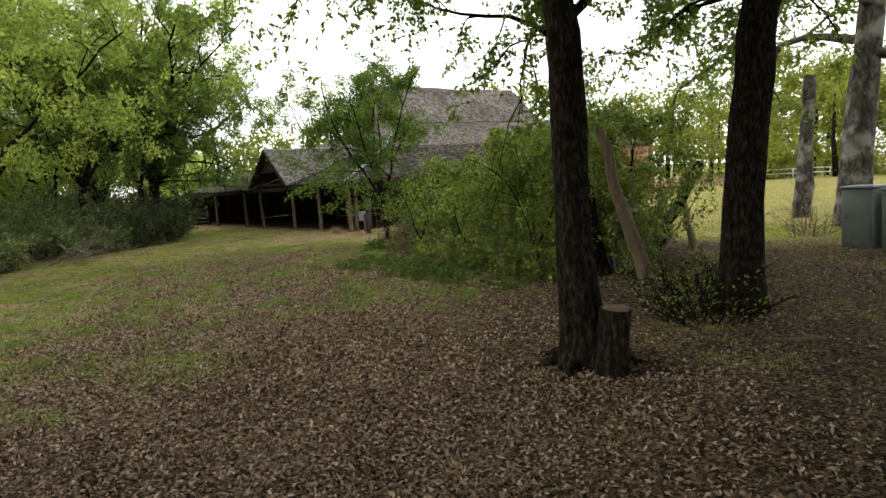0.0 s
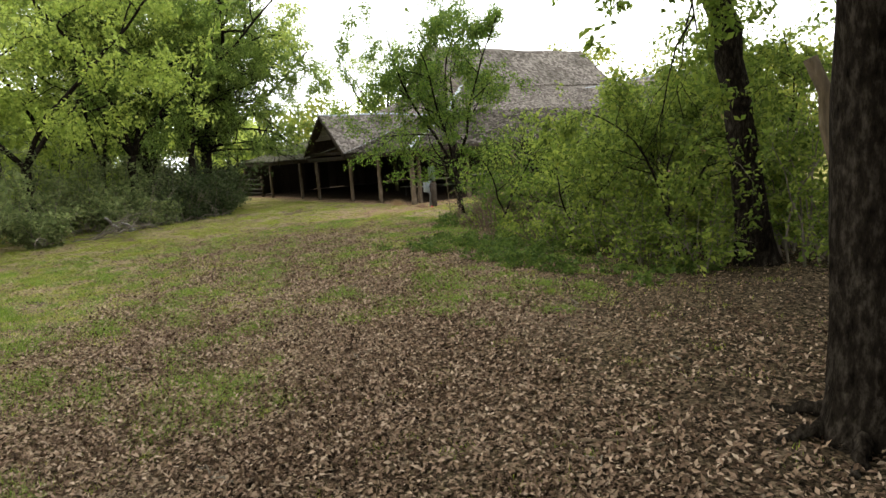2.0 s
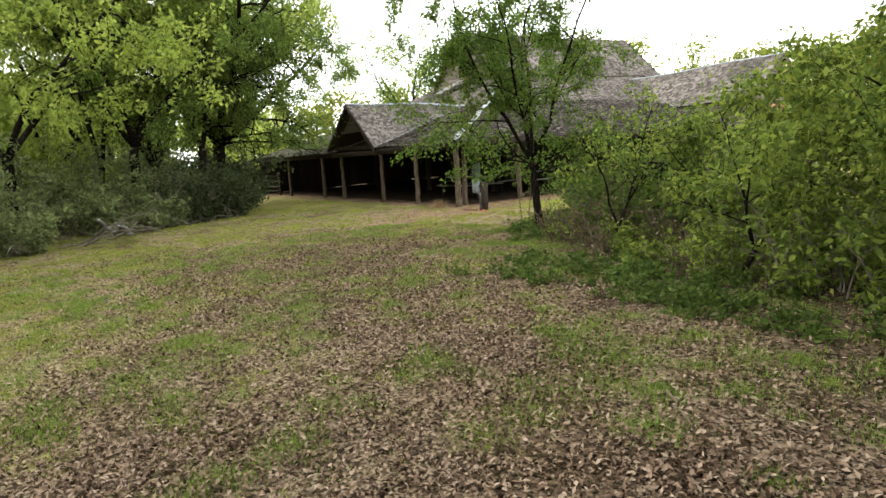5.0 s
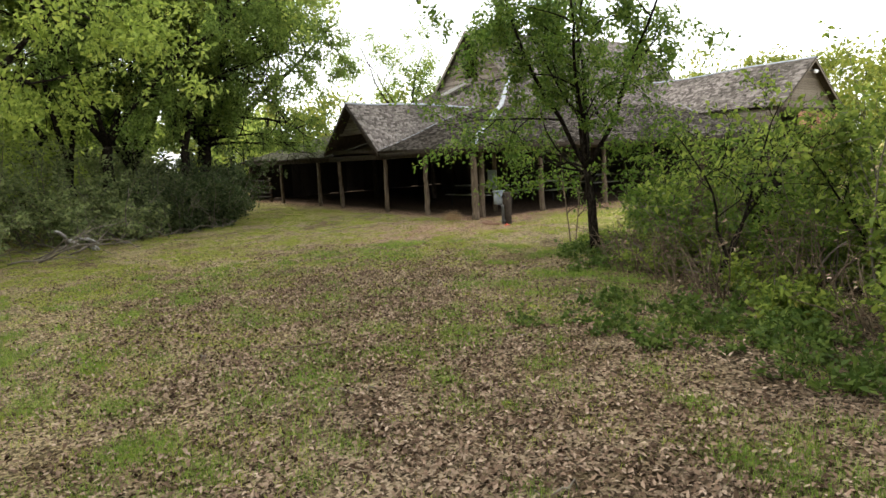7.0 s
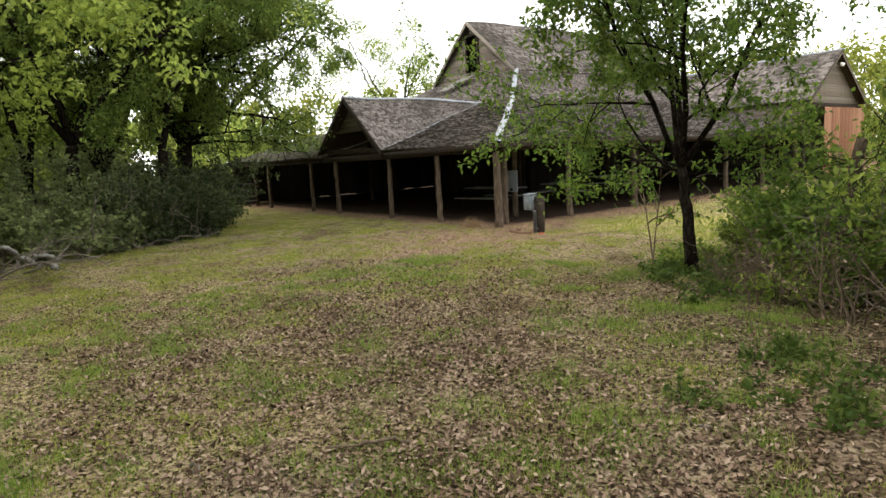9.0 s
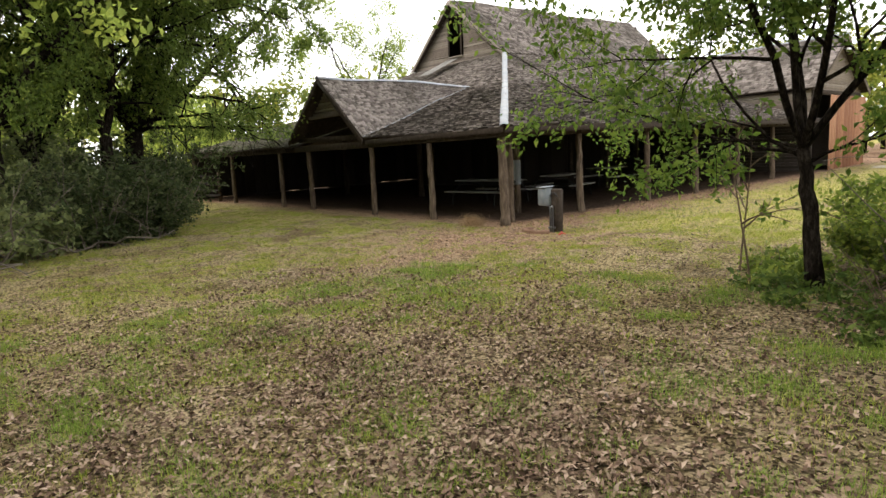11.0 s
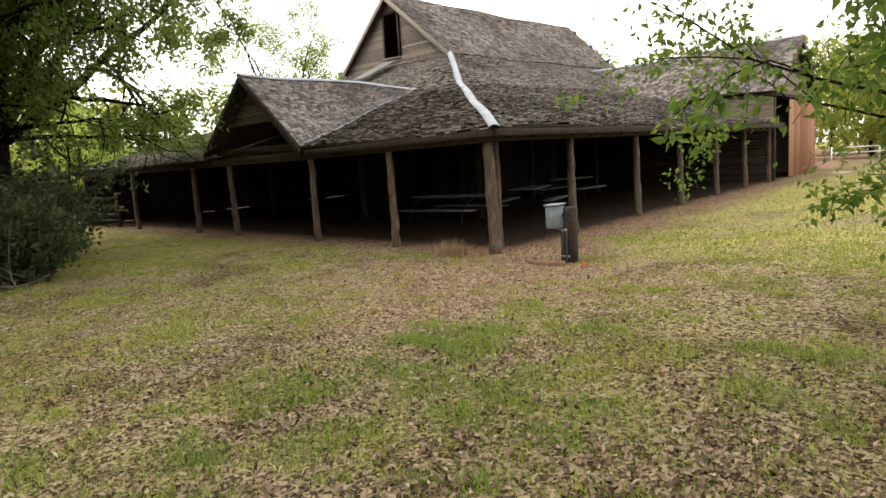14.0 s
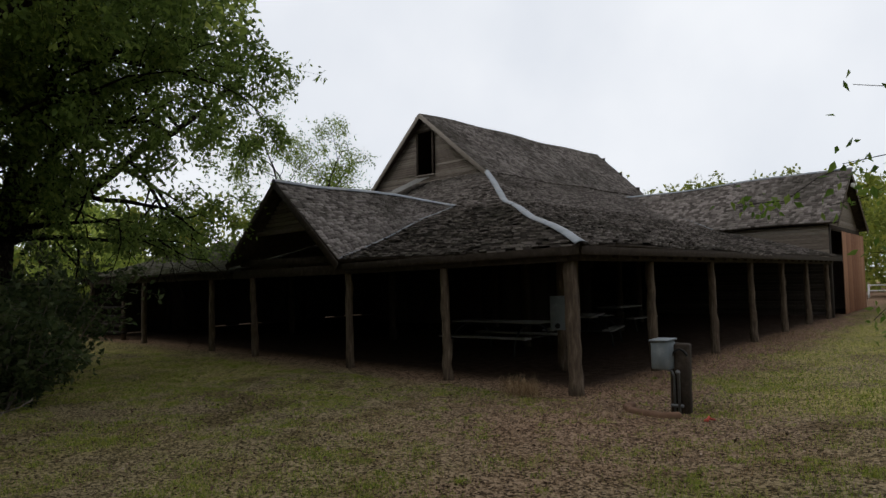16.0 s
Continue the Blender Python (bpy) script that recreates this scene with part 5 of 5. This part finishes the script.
for i in range(26):
    x, y = r.uniform(9.9, 13.2), r.uniform(-7.7, -6.2)
    bush("herb", "bright green herb patch among brown leaves by the thicket", (x, y), 0.3, 0.2, 830 + i, 5, 110, 0.07, M_LEAF_HERB, "herb", M_LEAF_HERB, 0.0, group="herbs along the thicket")
for i, (x, y, rd, h) in enumerate(((8.9, -3.3, 0.8, 1.6), (9.8, -3.9, 0.9, 1.8), (10.7, -3.5, 1.0, 1.9), (9.4, -2.7, 0.9, 1.8), (11.6, -4.1, 0.9, 1.7))):
    bush("bush", "dark leafy bush crowding the rotten stump", (x, y), rd, h, 860 + i, 18, 2600, 0.08, M_LEAF_YOUNG, group="thicket bushes")
bush("creeper", "leafy creeper climbing a rotten stump", (10.25, -3.7), 0.5, 1.3, 261, 14, 700, 0.085, M_LEAF_BUSH, "vine")
bush("vine_mound", "dense mound of vines over a dead stump", (9.9, -2.2), 1.0, 1.7, 260, 34, 6000, 0.08, M_LEAF_BUSH)

# hedgerow and trees along the other side
line = [(10.5, -24), (5.0, -19), (0.5, -14.9), (-4.4, -10.2), (-6.6, -6.9), (-10.0, -5.2), (-14.5, -4.6), (-19.5, -3.8)]
for i in range(42):
    u = i / 41 * (len(line) - 1)
    k = min(int(u), len(line) - 2)
    ex, ey = [line[k][q] + (line[k + 1][q] - line[k][q]) * (u - k) for q in (0, 1)]
    back = [0.3, 1.7, 3.2][i % 3]
    x, y = ex - 0.72 * back + r.uniform(-0.5, 0.4), ey - 0.7 * back + r.uniform(-0.4, 0.4)
    h = [1.1, 2.1, 3.0][i % 3] * r.uniform(0.85, 1.3)
    bush("hedge_bush", ["low grey-green twiggy bush along the hedgerow", "grey-green twiggy bush in the hedgerow", "tall grey-green bush at the back of the hedgerow"][i % 3], (x, y), [1.0, 1.3, 1.5][i % 3], h, 300 + i, 16, [1700, 2100, 2200][i % 3], 0.15, M_LEAF_CEDAR, group="hedgerow bushes")
# edge bushes whose leaf colour already holds their deep shade
for i, (x, y, rd, h) in enumerate(((-6.9, -5.8, 1.3, 2.2), (-8.5, -5.1, 1.4, 2.5), (-10.4, -4.6, 1.4, 2.5), (-12.5, -4.5, 1.4, 2.4), (-14.6, -4.0, 1.3, 2.2), (-6.2, -7.2, 1.3, 2.0))):
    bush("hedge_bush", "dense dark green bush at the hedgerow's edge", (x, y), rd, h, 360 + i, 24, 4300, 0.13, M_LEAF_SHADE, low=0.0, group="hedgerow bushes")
dead_log("fallen_limb", "pale bare fallen limb in the hedgerow's edge", (-3.4, -10.2, 0.0), (-2.2, -10.8, 0.5), 0.06, 0.035, 90, M_TABLE, category="branch")
dead_log("fallen_limb", "pale bare fallen limb lying on the turf edge", (-3.0, -9.9, -0.05), (-1.3, -10.1, 0.08), 0.05, 0.025, 91, M_TABLE, category="branch")
dead_log("fallen_limb", "grey fallen limb half hidden by bushes", (-3.9, -9.7, 0.0), (-2.1, -10.3, 0.3), 0.055, 0.03, 92, M_TABLE, category="branch")

def dead_bough(label, at, way, length, radius, seed):
    """A crooked bare bough with a few side twigs."""
    r = np.random.RandomState(seed)
    t = thing("dead_branch", label, "branch", tuple(at))
    b = Build()
    line = wander((0, 0, 0), way, length, 9, r, 0.4, -0.03)
    line[:, 2] = np.maximum(line[:, 2], 0.02)
    b.tube(line, np.linspace(radius, radius * 0.3, 9), 6, True, 0.1, r)
    for k in range(5):
        tw = wander(line[r.randint(2, 8)], (line[-1] - line[0]) / length + r.normal(0, 0.7, 3), length * r.uniform(0.2, 0.5), 6, r, 0.5, -0.03)
        tw[:, 2] = np.maximum(tw[:, 2], 0.02)
        b.tube(tw, np.linspace(radius * 0.4, 0.003, 6), 4, False)
    part("wood", b, M_TWIG, t, smooth=True)


rs = np.random.RandomState(770)
for i in range(34):
    u = rs.uniform(2.4, 4.6)
    k = int(u)
    ex, ey = [line[k][q] + (line[k + 1][q] - line[k][q]) * (u - k) for q in (0, 1)]
    ex, ey, a, ln = ex + rs.uniform(-0.5, 0.7), ey + rs.uniform(-0.5, 0.5), rs.uniform(0, 6.28), rs.uniform(0.8, 1.9)
    z0 = float(gz(ex, ey))
    dead_bough("pale dead branch sticking out of the hedgerow", (ex, ey, z0), (math.cos(a), math.sin(a), rs.uniform(0.2, 0.8)), ln * 1.25, 0.026, 780 + i)

branchy_tree("elm", "large spreading elm with drooping leafy boughs beside the barn", (-10.8, -5.0), 12.0, 0.32, 401, fork_at=0.24, stems=7, out=0.72, lean=(-0.1, 0.3), spread=3.8, droop=-0.05, limbs=9, twigs=4, low=0.14, leaves=98000, leaf=0.12, leaf_mat_=M_LEAF_BARN_ELM, clear=2.6, puff=0.9,
             reach=((0.24, (0.5, 1.0, 0.35), 3.7), (0.25, (1.0, 0.3, 0.45), 3.6), (0.23, (-0.6, 1.0, 0.4), 4.0)))
branchy_tree("elm", "leafy elm leaning out of the hedgerow", (-8.4, -6.2), 9.5, 0.2, 403, fork_at=0.28, stems=4, out=0.75, lean=(-0.2, 0.4), spread=3.8, droop=-0.07, limbs=8, low=0.15, leaves=40000, leaf=0.115, leaf_mat_=M_LEAF_BARN_ELM, clear=2.7, puff=0.9)
branchy_tree("pecan", "feathery far tree rising behind the barn", (-26.5, 15.5), 11, 0.2, 402, fork_at=0.35, stems=4, out=0.6, spread=3.6, limbs=6, leaves=10000, leaf=0.15, puff=1.2)
hedge_trees = ((-9.6, -9.6, 10, (-0.8, 0.3)), (-8.6, -8.6, 11, (0.8, 0.2)), (-10.4, -7.2, 12, (0.2, -0.2)), (-6.0, -12.6, 10, (0.4, 0.3)), (-2.0, -15.6, 10, (0.4, 0.5)), (2.2, -18.6, 10.5, (0.3, 0.8)), (-13.0, -10.5, 12, (0, 0)), (-14.5, -6.5, 11, (0.3, 0.2)), (7.5, -23.0, 11, (0, 0.6)))
for i, (x, y, h, ln) in enumerate(hedge_trees):
    branchy_tree("hedge_tree", ["forked dark-trunked tree in the hedgerow", "tall dark-trunked tree in the hedgerow"][i % 2], (x, y), h * 1.2, 0.21, 410 + i, fork_at=0.14 + 0.08 * (i % 2), stems=3 + i % 3, out=0.65, lean=(ln[0] * 0.4, ln[1] * 0.4), spread=3.6, droop=-0.045, limbs=7, twigs=3, leaves=17500, leaf=0.155, leaf_mat_=M_LEAF_HEDGE, puff=0.8, group="hedgerow trees")

# woods closing the view all round: uncountable far trees
def woods(name, label, spots, leaf, mat, seed, per=1500, low=0.25):
    r = np.random.RandomState(seed)
    crown = Build()
    wood = Build()
    for x, y, h, w in spots:
        wood.tube([(x, y, 0), (x + r.uniform(-0.3, 0.3), y, h * 0.4), (x + r.uniform(-0.6, 0.6), y, h * 0.8)], [0.22, 0.16, 0.06], 6)
        c = 9
        lobes = np.stack([x + r.normal(0, w * 0.42, c), y + r.normal(0, w * 0.42, c), h * r.uniform(low, 0.92, c)], -1)
        which = r.randint(0, c, per)
        d = r.normal(0, 1, (per, 3))
        d /= np.linalg.norm(d, axis=1)[:, None]
        rad = w * 0.42 * r.uniform(0.5, 1.1, per)[:, None] * (0.75 + 0.4 * np.sin(d[:, :1] * 5 + which[:, None]))
        p = lobes[which] + d * rad * (1, 1, 0.8)
        p[:, 2] = np.maximum(p[:, 2], 0.3)
        leaf_cards(crown, p, leaf, r)
    t = thing(name, label, "woods", (0, 0, 0), kind="stuff")
    part("trunks", wood, M_BARK, t)
    part("leaves", crown, mat, t)
    return t


r = np.random.RandomState(500)
spots = []
for i in range(46):
    a = radians(r.uniform(20, 128))
    d = r.uniform(52, 78)
    spots.append((d * math.cos(a) * 1.0 - 4, d * math.sin(a) + 8, r.uniform(11, 16), r.uniform(5, 7)))
woods("far_woods", "distant yellow-green autumn trees beyond the lawn", spots, 0.55, M_LEAF_FAR, 501, 1100, 0.1)
spots = []
for i in range(16):
    a = radians(38 + i * 4.2)
    d = r.uniform(38, 48)
    spots.append((10 + d * math.cos(a), -5 + d * math.sin(a), r.uniform(7, 11), r.uniform(4, 5)))
woods("lawn_woods", "yellow-green trees at the far side of the lawn", spots, 0.36, M_LEAF_FAR, 506, 3400, 0.05)
woods("yard_woods", "yellow-green tree crowns showing over the barn's wing", [(-17.5, 41.0, 8.8, 4.0), (-13.0, 42.0, 9.9, 3.6), (-9.0, 43.0, 9.0, 4.2), (-5.5, 44.5, 9.2, 4.4), (-0.5, 45.5, 9.6, 5.0), (4.0, 46.0, 10.8, 5.0), (9.0, 46.5, 10.5, 5.0)], 0.34, M_LEAF_FAR, 507, 2600, 0.12)
spots = []
for i in range(40):
    a = radians(r.uniform(128, 235))
    d = r.uniform(30, 46)
    spots.append((d * math.cos(a) - 6, d * math.sin(a) + 4, r.uniform(7, 11), r.uniform(3.5, 5)))
woods("side_woods", "dense yellow-green trees behind the barn and hedgerow", spots, 0.5, M_LEAF_FAR, 502, 1500, 0.06)
spots = []
for i in range(30):
    u = r.uniform(0, len(line) - 1)
    k = min(int(u), len(line) - 2)
    ex, ey = [line[k][q] + (line[k + 1][q] - line[k][q]) * (u - k) for q in (0, 1)]
    back = r.uniform(6.5, 13)
    spots.append((ex - 0.72 * back, ey - 0.7 * back, r.uniform(4.5, 8), r.uniform(2.5, 4)))
spots += [(-17.0, -9.0, 6.0, 3.5), (-19.5, -7.5, 6.0, 3.5), (-22.5, -6.0, 6.0, 3.5), (-25.0, -3.5, 6.0, 3.5), (-27.0, 1.0, 6.5, 3.5), (-28.0, 5.0, 6.5, 3.5)]
woods("hedge_woods", "dense green growth behind the hedgerow", spots, 0.3, M_LEAF_HEDGE, 504, 1300)
spots = []
for i in range(30):
    a = radians(r.uniform(232, 385))
    d = r.uniform(34, 44)
    spots.append((d * math.cos(a) + 10, d * math.sin(a) - 8, r.uniform(9, 13), r.uniform(4, 6)))
# seven more trees out of view, placed to shade the ground at the start
for x, y, h in ((27.0, -11.5, 11), (28.5, -16.5, 12), (25.5, -20.5, 11), (31.0, -13.0, 12), (22.0, -22.5, 11), (30.0, -21.0, 12), (26.5, -6.0, 11)):
    spots.append((x, y, h, 5.0))
woods("near_woods", "green trees closing the clearing behind the walk, some added for shade", spots, 0.45, M_LEAF_ELM, 503, 1200, 0.58)

# unseen tall crowns, added to block sky light over the first steps
woods("shade_canopy_woods", "dense tall trees out of view, added to shade the walk's start", [(x, y, h, w) for x, y, h, w in ((25.6, -12.2, 11.5, 7.2), (24.9, -18.4, 11, 6.5), (21.3, -19.4, 11, 7.0), (27.4, -15.2, 11, 6), (24.0, -8.8, 12, 7.2), (22.7, -6.8, 13, 7.5), (23.6, -10.6, 13, 7.0), (28.5, -19.0, 12, 5.5))], 0.36, M_LEAF_ELM, 505, 6800, 0.6)

# far white rail fence and pale path beyond the lawn
rail = thing("rail_fence", "far white pipe rail fence across the lawn", "fence", (10, 40, 0.25))
for i in range(9):
    part("fence_post", Build().tube([(i * 2.6 - 12, 0.4 * i, -0.1), (i * 2.6 - 12, 0.4 * i, 0.9)], [0.05, 0.05], 8), M_WHITE, rail)
for z in (0.5, 0.85):
    part("fence_rail", Build().tube([(-12, 0, z), (8.8, 3.2, z)], [0.035, 0.035], 8), M_WHITE, rail)
path = thing("concrete_path", "pale concrete path beside the barn door", "path", (3.0, 23.0, 0.2), kind="structure")
part("paving", Build().box((9.0, 2.2, 0.1), pose(2.0, 0, -0.02, 0, 0, 6), 0.02), M_CONCRETE, path)


# ---- ground cover ----
def scatter(n, xr, yr, r, keep):
    x, y = r.uniform(*xr, n), r.uniform(*yr, n)
    k = r.rand(n) < keep(x, y)
    return x[k], y[k]


def fallen_leaves():
    r = np.random.RandomState(600)

    def keep(x, y):
        lit, gr, di = cover(x, y)
        inside = (x < 0.2) & (y > -0.2)
        # fewer leaves beside the thicket, baring the mould darkened for shade
        return np.where(inside, 0.02, (0.08 + (0.72 + 0.2 * smooth01(13.5, 18.5, x)) * lit + 0.15 * smooth01(9, 5, x) - 0.3 * lit * smooth01(1.5, 3.5, (x - 4.97) * 0.35 + (y + 8.55) * 0.937)) * (1 - 0.6 * di) * (0.62 + 0.38 * patchy(x, y, 0.6, 9)) * (1 - 0.5 * smooth01(0.3, 0.8, patchy(x, y, 1.6, 21)))) * np.clip(1.2 - walk_distance(x, y) / 4.6, 0.06, 1)

    x, y = scatter(2700000, (-5, 26), (-20, -1), r, keep)
    b = Build()
    p = np.stack([x, y, gz(x, y) + r.uniform(0.002, 0.028, len(x))], -1)
    leaf_cards(b, p, 0.047, r, wide=0.48, hang=-0.12, flat=0.26)
    ob = part("leaf_litter", b, M_LITTER)
    tagged(ob, "brown dry fallen leaves lying thick on the ground", "leaf litter", kind="stuff")


def blades(b, x, y, r, length, width, lean=0.5):
    n = len(x)
    az = r.uniform(0, 6.28, n)
    tilt = r.uniform(0, lean, n) + 0.1
    ln = length * r.uniform(0.5, 1.3, n)
    p = np.stack([x, y, gz(x, y) - 0.004], -1)
    side = np.stack([-np.sin(az), np.cos(az), np.zeros(n)], -1) * (width * r.uniform(0.6, 1.3, n) / 2)[:, None]
    up = np.stack([np.cos(az) * np.sin(tilt), np.sin(az) * np.sin(tilt), np.cos(tilt)], -1) * ln[:, None]
    v = np.stack([p - side, p + side, p + up], 1).reshape(-1, 3)
    k = np.arange(n)[:, None] * 3
    b.add(v, k + np.array([[0, 1, 2]]))


def grass():
    r = np.random.RandomState(610)

    def keep(x, y):
        lit, gr, di = cover(x, y)
        inside = (x < 0.1) & (y > -0.3)
        tuft = 0.1 + 0.9 * smooth01(-0.1, 0.4, 0.8 * patchy(x, y, 1.1, 12) + 0.7 * patchy(x, y, 0.35, 13) + 0.15)
        return np.where(inside, 0, gr ** 1.5 * tuft) * np.clip(1.3 - walk_distance(x, y) / 18, 0.15, 1)

    cx, cy = scatter(120000, (-14, 24), (-19, 3), r, keep)
    b = Build()
    n = np.clip(r.gamma(2.2, 15, len(cx)), 6, 100).astype(int)
    s = np.repeat(r.uniform(0.03, 0.11, len(cx)), n)
    x, y = np.repeat(cx, n) + r.normal(0, 1, n.sum()) * s, np.repeat(cy, n) + r.normal(0, 1, n.sum()) * s
    outside = (x > 0.1) | (y < -0.4)
    blades(b, x[outside], y[outside], r, 0.046, 0.0062, 1.15)
    # greener tufts standing out of the litter
    tufts = Build()
    for i in range(900):
        cx, cy = r.uniform(2, 16.5), r.uniform(-16, -4)
        if walk_distance(cx, cy) > 6.5 or r.rand() > 0.62 + 0.4 * float(patchy(cx, cy, 2.0, 31)):
            continue
        n = r.randint(120, 560)
        s = 0.04 + 0.09 * n / 560
        blades(tufts, cx + r.normal(0, s * 1.4, n), cy + r.normal(0, s, n), r, 0.08, 0.005, 1.2)
    ob = part("grass_tufts", tufts, M_TUFT)
    tagged(ob, "fresh green grass tufts standing out of fallen leaves", "grass", kind="stuff")
    ob = part("grass", b, M_GRASS)
    tagged(ob, "short patchy yellow-green grass", "grass", kind="stuff")
    d = Build()

    def keep_dry(x, y):
        lit, gr, di = cover(x, y)
        inside = (x < -0.1) & (y > -0.2)
        return np.where(inside, 0.0, di * (1 - di * 0.55) * 1.5)

    x, y = scatter(170000, (-10, 5), (-5, 12), r, keep_dry)
    blades(d, x, y, r, 0.05, 0.006, 1.3)
    def keep_crumbs(x, y):
        lit, gr, di = cover(x, y)
        inside = (x < 0.2) & (y > -0.4)
        return np.where(inside, 0.0, (1.0 - 0.75 * lit) * (1 - 0.45 * smooth01(8, 4, x)) * (0.65 + 0.35 * patchy(x, y, 0.7, 51))) * np.clip(1.3 - walk_distance(x, y) / 7.5, 0.08, 1)

    x, y = scatter(420000, (-5, 18), (-16, 0), r, keep_crumbs)
    blades(d, x, y, r, 0.034, 0.0085, 1.5)
    n = 700
    blades(d, -0.75 + r.normal(0, 0.16, n), -0.35 + r.normal(0, 0.1, n), r, 0.3, 0.005, 0.9)
    ob = part("dry_grass", d, M_STRAW)
    tagged(ob, "trampled dry brown grass round the barn corner", "dry grass", kind="stuff")
    w = Build()

    def keep_lawn(x, y):
        lit, gr, di = cover(x, y)
        return gr * np.clip(1.15 - np.hypot(x - 5, y + 3) / 26, 0.15, 1) * ((x > 0.2) & (y > -0.5))

    x, y = scatter(330000, (0, 30), (-1.5, 34), r, keep_lawn)
    blades(w, x, y, r, 0.06, 0.013, 0.8)
    ob = part("lawn_grass", w, M_GRASS)
    tagged(ob, "mown green lawn grass beside the barn", "grass", kind="stuff")


fallen_leaves()
grass()

# the shingles nearest the walk, one by one
for name, lo, hi, under in PIECES:
    o = (np.array(lo[0]) + np.array(lo[1])) / 2
    b = Build()
    b.add(local([lo[0], lo[1], hi[0], hi[1], under[0], under[1]], o), [[0, 1, 2, 3], [4, 5, 1, 0]])
    b.f.append(np.array([[5, 2, 1], [4, 0, 3]]))
    ob = part("shingle", b, M_SHINGLE_PIECE, barn)
    ob.location = o
